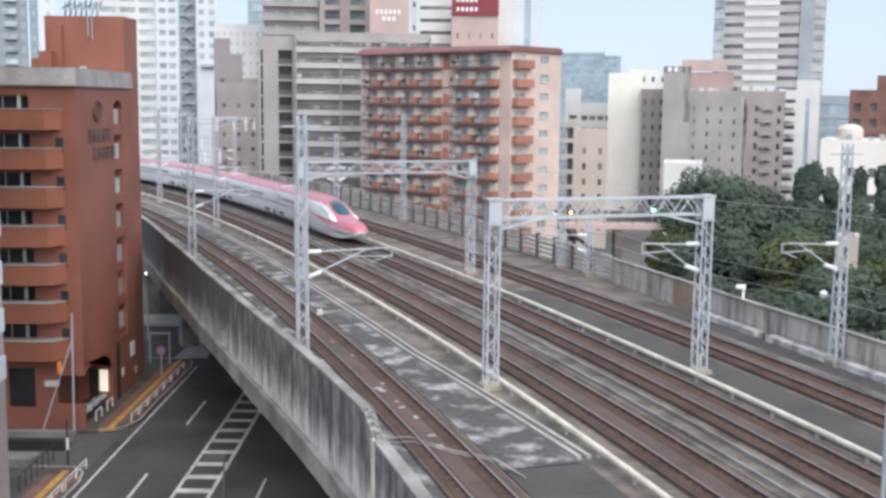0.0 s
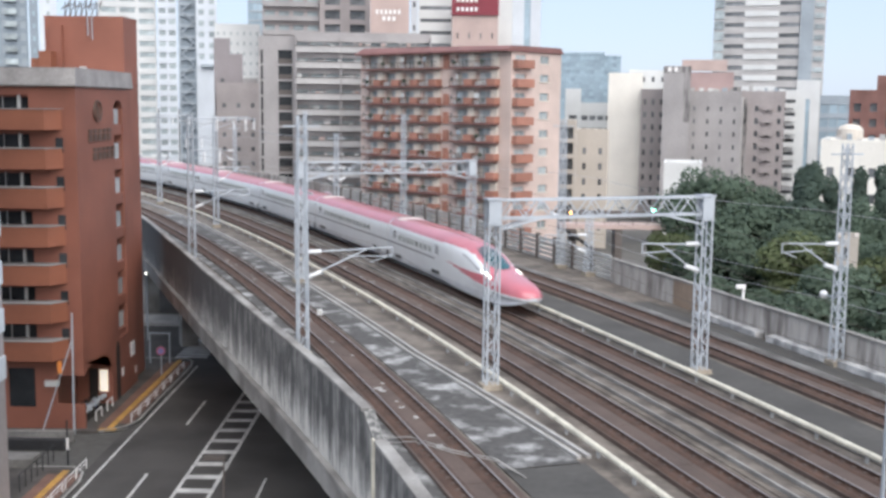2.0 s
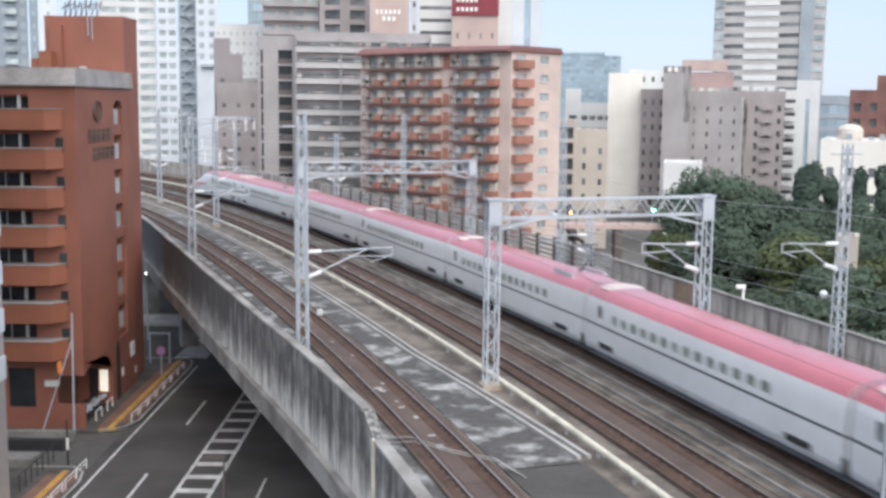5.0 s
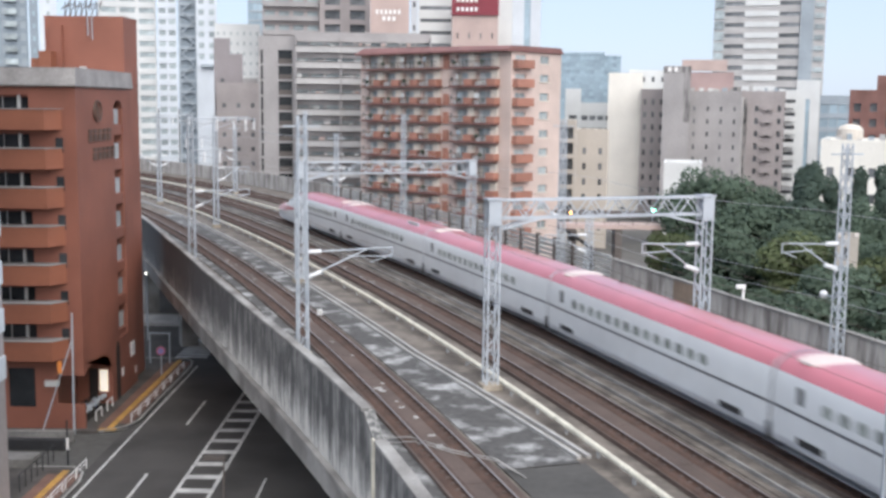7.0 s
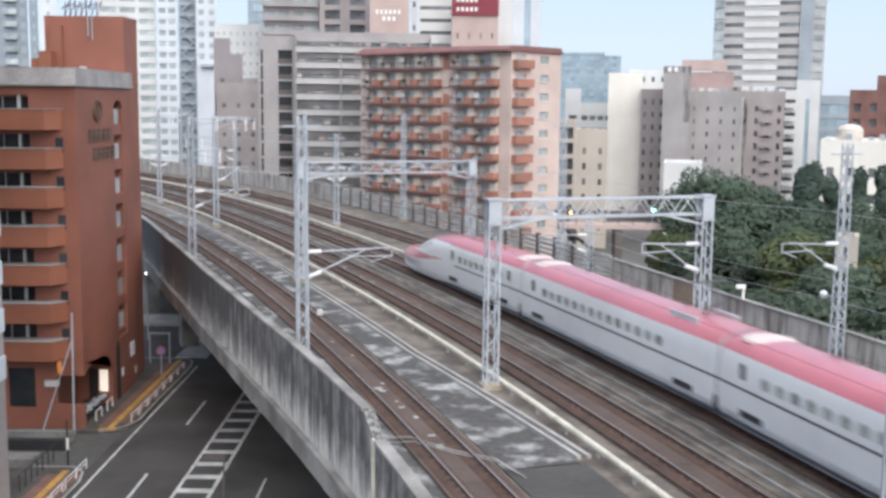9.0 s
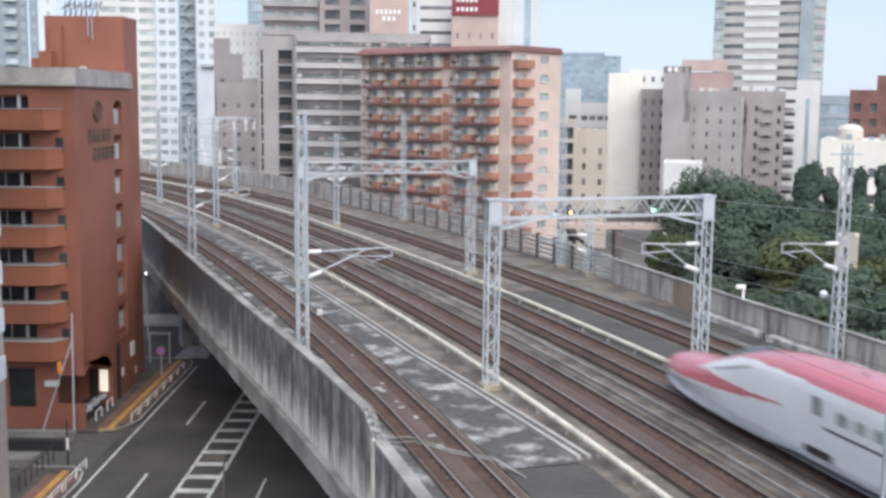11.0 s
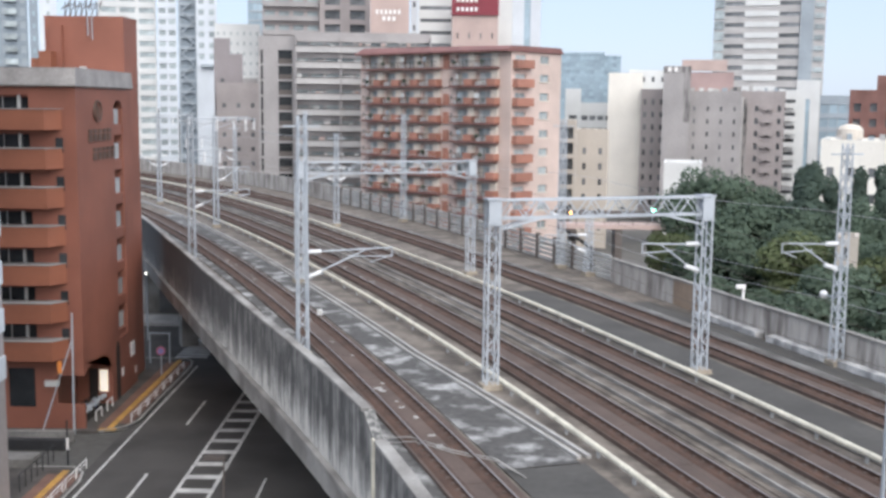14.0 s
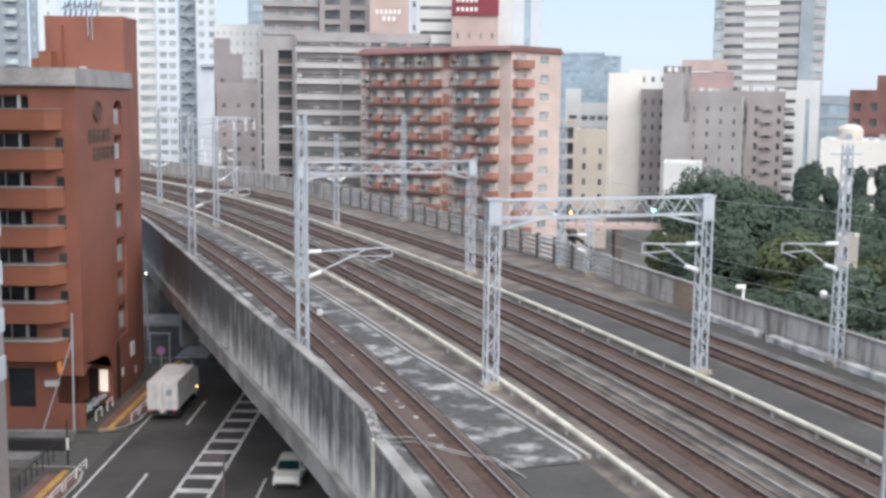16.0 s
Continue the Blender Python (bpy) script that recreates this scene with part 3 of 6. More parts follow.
def gantry(s, o0, o1, h, label):
    t = thing("catenary_portal", label, "gantry", group="catenary portals")
    for o in (o0, o1):
        bm = bmesh.new()
        lattice(bm, h, 0.52, 0.52, 0.036)
        bm.transform(line_pose(s, o, DECK))
        part("lattice_column", bm, "steel", t)
        bm = bmesh.new()
        box(bm, -0.45, -0.45, 0, 0.45, 0.45, 0.25, line_pose(s, o, DECK))
        part("footing", bm, "footing", t)
        bm = bmesh.new()
        box(bm, -0.32, -0.32, h - 1.1, 0.32, 0.32, h - 1.02, line_pose(s, o, DECK))
        box(bm, -0.36, -0.36, h, 0.36, 0.36, h + 0.08, line_pose(s, o, DECK))
        for a, b in ((-0.32, -0.30), (0.30, 0.32)):
            box(bm, a, -0.3, h - 1.0, b, 0.3, h - 0.02, line_pose(s, o, DECK))
        part("corner_plate", bm, "steel", t)
    bm = bmesh.new()
    zt = DECK + h
    truss(bm, on(s, o0 + 0.35, zt), on(s, o1 - 0.35, zt), 0.8, 0.6, 0.04, 16)
    for o, sg in ((o0, 1), (o1, -1)):
        for dx in (-0.3, 0.3):
            p = line_pose(s, o, zt)
            bar(bm, p @ Vector((dx, 0.36 * sg, -1.25)), p @ Vector((dx, 2.2 * sg, -0.8)), 0.06)
    part("beam", bm, "steel", t)
    return t


def wire_run(name, off, z, s0=-200.0, s1=60.0, r=0.012, sag=0.0, span=30.0, label="", m="wire"):
    """A wire along the line; sag between supports."""
    bm = bmesh.new()
    n = int((s1 - s0) / 5)
    prev = None
    for i in range(n + 1):
        s = s0 + (s1 - s0) * i / n
        ph = ((s + 12.5) / span) % 1.0
        zz = z - sag * 4 * ph * (1 - ph)
        ring = [bm.verts.new(on(s, off + a * r, zz + b * r)) for a, b in ((-1, 0), (0, -1), (1, 0), (0, 1))]
        if prev:
            for k in range(4):
                bm.faces.new((prev[k], ring[k], ring[(k + 1) % 4], prev[(k + 1) % 4]))
        prev = ring
    return tagged(part(name, bm, m), label or "thin grey overhead wire along the track", "wire", group="overhead wires")


def build_overhead():
    g = gantry(-12.4, -7.75, 2.8, 8.45, "grey steel lattice portal spanning two tracks")
    cantilever(g, -12.4, 2.8, -3.2, 5.85)
    gantry(-44.2, -9.6, 3.35, 8.45, "grey lattice portal further along the tracks")
    gantry(15.75, -8.1, 2.95, 8.75, "pale steel lattice portal close to the viewer")
    mast(-21, -14.55, 11.95, arms=((4.6, 4.9),), w=0.5)
    mast(-57, -15.1, 11.6, arms=((4.6, 5.2),), w=0.5)
    arm = thing("feeder_bracket", "long grey feeder bracket on the catenary mast", "bracket")
    for k, (s, o, z, reach) in enumerate(((-57, -15.1, 10.9, 4.6), (-81, -8.3, 10.4, 4.2), (-81, -8.3, 8.6, -3.0), (-109, -8.2, 10.4, 4.0), (-57, -15.1, 8.4, 2.4))):
        bm = bmesh.new()
        bar(bm, on(s, o, z), on(s, o + reach, z + 0.1), 0.05, 5)
        bar(bm, on(s, o, z - 0.9), on(s, o + reach * 0.6, z + 0.02), 0.035, 5)
        part("beam", bm, "steel", arm)
        for f in (0.45, 0.95):
            bm = bmesh.new()
            for i in range(5):
                bar(bm, on(s, o + reach * f, z - 0.15 - 0.17 * i), on(s, o + reach * f, z - 0.25 - 0.17 * i), 0.12, 8)
            bar(bm, on(s, o + reach * f, z), on(s, o + reach * f, z - 1.05), 0.03, 5)
            part("insulator_string", bm, "insul", arm)
    mast(-78, 3.4, 9.5, arms=((-3.2, 5.6), (2.6, 5.6)), w=0.45)
    mast(-81, -8.3, 11.2, arms=((3.4, 5.6),), w=0.45)
    mast(-109, -8.2, 11.2, arms=((3.4, 5.6), (-3.4, 5.6)), w=0.45)
    mast(-120, 5.0, 9.5, arms=((-3.2, 5.6),), w=0.45)
    mast(-12, 10.2, 10.9, arms=((-3.4, 5.7),), w=0.48)
    mast(-45, 11.3, 11.5, arms=((-3.0, 5.0),), w=0.48)
    mast(-41, 11.55, 4.9, arms=((-3.6, 2.7),), w=0.5, cross=False, label="short grey lattice post beside the far wall")
    mast(-80, 11.6, 11.5, arms=((-3.2, 5.2),), w=0.48)
    mast(-112, 12.0, 11.5, w=0.48)
    for off in (-12.32, -4.8, 0.0, 6.45):
        wire_run("contact_wire", off, 5.0, r=0.008, m="copper")
        wire_run("messenger_wire", off, 6.1, r=0.008, sag=0.6, m="copper")
    for off, z in ((10.9, 7.2), (11.4, 3.6), (11.6, 2.6)):
        wire_run("feeder_wire", off, z, r=0.014, sag=0.5)
    wire_run("feeder_wire", -14.7, 11.0, s1=-21.0, r=0.014, sag=0.5)


build_overhead()


# ---- buildings
def wall_face(bm, m, w, z0, z1, xs, zs, depth=0.22):
    """A wall in the x-z plane, outward -y, with openings at xs x zs, each a (from, to) pair."""
    gx = [0.0] + [v for p in xs for v in p] + [w]
    gz = [z0] + [v for p in zs for v in p] + [z1]
    def V(x, z, y=0.0):
        return bm.verts.new(m @ Vector((x, y, z)))
    for i in range(len(gx) - 1):
        for j in range(len(gz) - 1):
            a, b, c, d = gx[i], gx[i + 1], gz[j], gz[j + 1]
            if b - a < 1e-4 or d - c < 1e-4:
                continue
            if i % 2 and j % 2:
                o = [V(a, c), V(b, c), V(b, d), V(a, d)]
                n = [V(a, c, depth), V(b, c, depth), V(b, d, depth), V(a, d, depth)]
                for k in range(4):
                    bm.faces.new((o[k], o[(k + 1) % 4], n[(k + 1) % 4], n[k]))
            else:
                bm.faces.new([V(a, c), V(b, c), V(b, d), V(a, d)])


def spread(n, first, pitch, size):
    return [(first + i * pitch, first + i * pitch + size) for i in range(n)]


class House:
    """A block with its near corner at x, y, turned by rot; its front runs along local x."""

    def __init__(self, name, label, x, y, rot, w, d, z1, wall, category="building", z0=GROUND, cap=0.5, capmat=None):
        self.ob = thing(name, label, category, pose(x, y, 0, 0, 0, rot))
        self.w, self.d, self.z0, self.z1, self.wall = w, d, z0, z1, wall
        self.faces = {"front": (Matrix.Identity(4), w), "right": (Matrix.Translation((w, 0, 0)) @ Matrix.Rotation(math.pi / 2, 4, "Z"), d),
                      "left": (Matrix.Translation((0, d, 0)) @ Matrix.Rotation(-math.pi / 2, 4, "Z"), d), "back": (Matrix.Translation((w, d, 0)) @ Matrix.Rotation(math.pi, 4, "Z"), w)}
        self.holes, self.meshes, self.cap, self.capmat = {}, {}, cap, capmat or wall

    def windows(self, face, xs, zs, glass="glass", depth=0.22, name="window", frame=False):
        self.holes[face] = (xs, zs, depth)
        m = self.faces[face][0]
        for x0, x1 in xs:
            for z0, z1 in zs:
                key = (glass, round(x1 - x0, 3), round(z1 - z0, 3))
                if key not in self.meshes:
                    bm = bmesh.new()
                    box(bm, 0, 0, 0, x1 - x0, 0.05, z1 - z0)
                    if frame:
                        box(bm, (x1 - x0) / 2 - 0.04, -0.04, 0, (x1 - x0) / 2 + 0.04, -0.002, z1 - z0, mi=1)
                    ob = part(name, bm, None, self.ob, mats=[glass, "frame"])
                    self.meshes[key] = ob.data
                else:
                    ob = again(name, self.meshes[key], self.ob)
                ob.matrix_basis = m @ Matrix.Translation((x0, depth - 0.05, z0))

    def done(self):
        bm = bmesh.new()
        for f, (m, w) in self.faces.items():
            xs, zs, dp = self.holes.get(f, ([], [], 0.2))
            wall_face(bm, m, w, self.z0, self.z1, xs, zs, dp)
        bmesh.ops.remove_doubles(bm, verts=bm.verts[:], dist=0.0005)
        part("wall", bm, self.wall, self.ob)
        bm = bmesh.new()
        c = self.cap
        box(bm, 0.3, 0.3, self.z1 - 0.7, self.w - 0.3, self.d - 0.3, self.z1 - 0.5)
        for a in ((-0.02, -0.02, self.w + 0.02, 0.3), (-0.02, self.d - 0.3, self.w + 0.02, self.d + 0.02), (-0.02, 0.301, 0.3, self.d - 0.301), (self.w - 0.3, 0.301, self.w + 0.02, self.d - 0.301)):
            box(bm, a[0], a[1], self.z1 + 0.002, a[2], a[3], self.z1 + c)
        part("roof", bm, self.capmat, self.ob)
        return self.ob

    def panel(self, face, name, x0, x1, z0, z1, out, material, label=""):
        """A box that stands out from a face."""
        bm = bmesh.new()
        box(bm, x0, -out, z0, x1, -0.003, z1, self.faces[face][0])
        return part(name, bm, material, self.ob, label)


def floors(z0, n, pitch, size):
    return spread(n, z0, pitch, size)


def prism(bm, pts, z0, z1, m=None):
    """An upright block over a plan outline."""
    m = m or Matrix.Identity(4)
    lo = [bm.verts.new(m @ Vector((x, y, z0))) for x, y in pts]
    hi = [bm.verts.new(m @ Vector((x, y, z1))) for x, y in pts]
    n = len(pts)
    for i in range(n):
        bm.faces.new((lo[i], lo[(i + 1) % n], hi[(i + 1) % n], hi[i]))
    bm.faces.new(hi)
    bm.faces.new(lo[::-1])
    bmesh.ops.recalc_face_normals(bm, faces=bm.faces[:])


def red_block():
    h = House("apartment_building", "red-brown tiled apartment block with projecting balconies", -41.35, 79.5, 0, 15.1, 14.0, 13.1, "redtile", cap=0.02, z0=-7.0)
    tops = [11.6 - i * 2.77 for i in range(7)]
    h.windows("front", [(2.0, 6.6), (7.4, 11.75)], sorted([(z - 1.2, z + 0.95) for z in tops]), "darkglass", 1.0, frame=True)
    # the slot back is near black: shade of the recess is put into its colour
    h.windows("right", [(9.1, 11.5)], [(-6.9, 12.2)], "dark", 0.75, "stair_slot")
    ends = [(14.1, 0.0), (13.3, -1.3), (1.0, -1.3), (1.0, 0.0)]
    for z in tops[1:]:
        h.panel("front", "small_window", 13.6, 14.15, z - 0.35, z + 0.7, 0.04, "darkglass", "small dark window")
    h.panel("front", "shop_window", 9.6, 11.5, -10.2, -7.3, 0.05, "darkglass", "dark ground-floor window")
    for z in tops:
        bm = bmesh.new()
        prism(bm, [(x, y - 0.003) for x, y in ends], z - 1.5, z - 0.06)
        part("balcony", bm, "redtile2", h.ob, "orange tiled balcony front")
        bm = bmesh.new()
        prism(bm, [(14.16, -0.003), (13.34, -1.36), (0.95, -1.36), (0.95, -0.003)], z - 0.058, z)
        part("balcony_coping", bm, "capgrey", h.ob)
        bm = bmesh.new()
        box(bm, 10.9, 0.2, z - 1.2, 11.08, 0.4, z + 0.95)
        part("downpipe", bm, "frame", h.ob)
        # stair slot: parapet, pale window and arched head
        bm = bmesh.new()
        box(bm, 9.102, 0.08, z - 2.15, 11.498, 0.5, z - 1.3, h.faces["right"][0])
        part("slot_parapet", bm, "redtile", h.ob)
        bm = bmesh.new()
        box(bm, 9.35, 0.3, z - 1.29, 11.3, 0.42, z - 0.05, h.faces["right"][0])
        part("slot_window", bm, "paleglass", h.ob, "pale stair window")
    bm = bmesh.new()
    RR = h.faces["right"][0]
    arc = [(10.3 + 1.2 * math.cos(a), 11.5 + 0.72 * math.sin(a)) for a in [math.pi * k / 10 for k in range(11)]]
    for (xa, za), (xb, zb) in zip(arc, arc[1:]):
        q = [(xa, za), (xb, zb), (xb, 12.2), (xa, 12.2)]
        f = [bm.verts.new(RR @ Vector((x, 0.004, z))) for x, z in q]
        g = [bm.verts.new(RR @ Vector((x, 0.3, z))) for x, z in q]
        bm.faces.new(f)
        bm.faces.new((f[0], g[0], g[1], f[1]))
    bmesh.ops.remove_doubles(bm, verts=bm.verts[:], dist=0.0005)
    bmesh.ops.recalc_face_normals(bm, faces=bm.faces[:])
    part("slot_arch", bm, "redtile", h.ob, "arched head of the stair slot")
    # deep grey roof band, flared outwards
    bm = bmesh.new()
    lo = [(-0.1, -0.1), (15.2, -0.1), (15.2, 14.05), (-0.1, 14.05)]
    hi = [(-0.5, -0.45), (15.3, -0.45), (15.3, 14.1), (-0.5, 14.1)]
    for (za, pa), (zb, pb) in zip(((13.13, lo), (13.2, hi), (13.3, hi), (14.4, lo)), ((13.2, hi), (13.3, hi), (14.4, lo), (14.5, lo))):
        va = [bm.verts.new((x, y, za)) for x, y in pa]
        vb = [bm.verts.new((x, y, zb)) for x, y in pb]
        for i in range(4):
            bm.faces.new((va[i], va[(i + 1) % 4], vb[(i + 1) % 4], vb[i]))
    bm.faces.new([bm.verts.new((x, y, 14.5)) for x, y in lo])
    bmesh.ops.remove_doubles(bm, verts=bm.verts[:], dist=0.001)
    part("roof_band", bm, "capgrey", h.ob, "flared grey concrete roof band")
    # illegible lettering and a round emblem on the side wall
    R = h.faces["right"][0]
    for z, x0, n in ((9.6, 2.6, 5), (8.2, 3.6, 5)):
        for k in range(n):
            x = x0 + k * 1.15
            for dx, za, zb in ((0.0, -0.45, 0.1), (0.1, 0.18, 0.45)):
                bm = bmesh.new()
                box(bm, x + dx, -0.1, z + za, x + dx + 0.75, -0.003, z + zb, R)
                part("lettering_bar", bm, "bronze", h.ob, "dark bronze lettering bar")
    bm = bmesh.new()
    for k in range(20):
        a0, a1 = 2 * math.pi * k / 20, 2 * math.pi * (k + 1) / 20
        bar(bm, R @ Vector((4.9 + 0.9 * math.cos(a0), -0.06, 11.4 + 0.75 * math.sin(a0))), R @ Vector((4.9 + 0.9 * math.cos(a1), -0.06, 11.4 + 0.75 * math.sin(a1))), 0.09, 5)
    box(bm, 4.6, -0.1, 10.9, 4.8, -0.003, 11.9, R)
    box(bm, 5.0, -0.1, 10.9, 5.2, -0.003, 11.7, R)
    part("emblem", bm, "bronze", h.ob, "dark round metal emblem")
    # ground floor: an open corner porch behind a wide arch, with a low front wall
    G0 = GROUND + 0.152
    for name, a, m in (("ground_wall", (0.0, 0.0, 13.1, 0.3), "redtile"), ("ground_wall", (0.0, 0.302, 0.3, 13.698), "redtile"), ("ground_wall", (0.0, 13.7, 15.1, 14.0), "redtile"),
                       ("ground_wall", (14.8, 7.0, 15.1, 13.698), "redtile"), ("porch_wall", (12.0, 0.302, 12.2, 7.2), "redtile"), ("porch_wall", (12.202, 7.0, 14.798, 7.2), "redtile")):
        bm = bmesh.new()
        box(bm, a[0], a[1], G0, a[2], a[3], -7.002)
        part(name, bm, m, h.ob)
    bm = bmesh.new()
    box(bm, 13.102, 0.0, G0, 15.1, 0.25, -10.0)
    part("low_wall", bm, "redtile", h.ob, "low tiled wall before the porch")
    bm = bmesh.new()
    box(bm, 13.102, 0.0, -7.85, 15.098, 0.3, -7.002)
    part("lintel", bm, "redtile", h.ob)
    bm = bmesh.new()
    box(bm, 0.31, 0.31, -7.3, 14.79, 13.69, -7.1)
    part("porch_ceiling", bm, "capgrey", h.ob)
    bm = bmesh.new()
    outline = [(0.302, -7.004), (0.302, -7.8), (0.9, -7.55), (2.4, -7.36), (4.0, -7.32), (5.2, -7.5), (6.2, -7.95), (6.8, -8.7), (6.998, -9.3), (6.998, -7.004)]
    f = [bm.verts.new((15.1, y, z)) for y, z in outline]
    g = [bm.verts.new((14.8, y, z)) for y, z in outline]
    for k in range(len(outline)):
        bm.faces.new((f[k - 1], f[k], g[k], g[k - 1]))
    bmesh.ops.triangulate(bm, faces=[bm.faces.new(f), bm.faces.new(g[::-1])])
    bmesh.ops.recalc_face_normals(bm, faces=bm.faces[:])
    part("arch", bm, "redtile", h.ob, "wide tiled arch over the corner porch")
    # flat dark arch painted on the wall for the shade of its setback
    bm = bmesh.new()
    pts = [(8.0, G0), (9.0, G0)] + [(8.5 + 0.5 * math.cos(a), -8.0 + 0.9 * math.sin(a)) for a in [math.pi * k / 8 for k in range(9)]]
    f = [bm.verts.new(R @ Vector((x, -0.03, z))) for x, z in pts]
    g = [bm.verts.new(R @ Vector((x, -0.004, z))) for x, z in pts]
    bm.faces.new(f)
    for k in range(len(f)):
        bm.faces.new((f[k - 1], f[k], g[k], g[k - 1]))
    bmesh.ops.recalc_face_normals(bm, faces=bm.faces[:])
    part("side_door", bm, "recess", h.ob, "dark narrow arched panel painted as setback shade")
    bm = bmesh.new()
    box(bm, 14.05, 6.93, G0 + 1.0, 14.7, 6.998, -9.1)
    part("lit_doorway", bm, "doorlight", h.ob, "bright lit entrance panel")
    bm = bmesh.new()
    box(bm, 13.2, 6.95, G0 + 0.4, 13.9, 6.998, -9.0)
    part("entrance_door", bm, "recess", h.ob, "dark entrance door")
    for x0, x1, z0, z1, m in ((9.4, 9.95, -10.2, -9.55, "signwhite"), (13.3, 13.8, -10.9, -10.3, "pinkwall")):
        bm = bmesh.new()
        box(bm, x0, -0.06, z0, x1, -0.004, z1, R)
        part("wall_notice", bm, m, h.ob, "small pale notice on the wall")
    bm = bmesh.new()
    box(bm, 12.3, -0.35, -8.6, 13.3, -0.01, -8.2)
    part("hanging_sign", bm, "frame", h.ob, "pale blue-white hanging sign")
    h.done()
    t = House("stair_tower", "tall plain red-brown tiled building block", -33.4, 94.0, 0, 6.55, 4.1, 19.0, "redtile", cap=0.15)
    bm = bmesh.new()
    box(bm, 0.0, -1.6, 12.0, 1.0, -0.003, 16.2)
    box(bm, -0.8, -1.2, 12.0, -0.003, 1.0, 15.6)
    part("roof_room", bm, "redtile2", t.ob)
    bm = bmesh.new()
    box(bm, 0.55, -0.35, 14.0, 1.5, -0.003, 18.4)
    part("pilaster", bm, "redtile", t.ob)
    bm = bmesh.new()
    for x in (0.0, 0.35):
        bar(bm, (4.0 - x, -0.12, 17.2 + x), (4.0 - x, -0.12, 19.6), 0.05, 5)
    part("ladder", bm, "steel", t.ob, "grey steel wall ladder")
    bm = bmesh.new()
    box(bm, 2.8, -0.08, 14.3, 3.4, -0.003, 15.0)
    part("wall_lamp", bm, "frame", t.ob)
    t.done()
    # aerials on the stair tower
    a = thing("roof_aerial", "rusty steel aerial frame on the roof", "aerial")
    for k in range(7):
        bm = bmesh.new()
        x = -32.2 + k * 0.45
        bar(bm, (x, 95.5, 19.0), (x + 0.1, 95.5, 20.4 + 0.9 * (k % 3)), 0.05, 5)
        bar(bm, (x - 0.3, 95.5, 19.8 + 0.2 * (k % 2)), (x + 0.5, 95.5, 20.3), 0.04, 5)
        bar(bm, (x, 95.5, 19.1), (x + 0.45, 95.5, 20.5), 0.04, 5)
        part("pole", bm, "brownpost", a)
    # white balconies of the next building; unseen extra height added to shade red front
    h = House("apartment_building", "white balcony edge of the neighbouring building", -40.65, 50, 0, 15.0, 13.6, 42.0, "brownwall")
    for i in range(2, 12):
        z = -9.7 + i * 2.8
        h.panel("right", "balcony_front", 6.0, 13.55, z + 0.1, z + 1.45, 0.12, "bluewhite", "white balcony panel")
        h.panel("front", "balcony_front", 0.0, 15.0, z, z + 1.35, 0.12, "bluewhite", "white balcony panel")
    h.done()


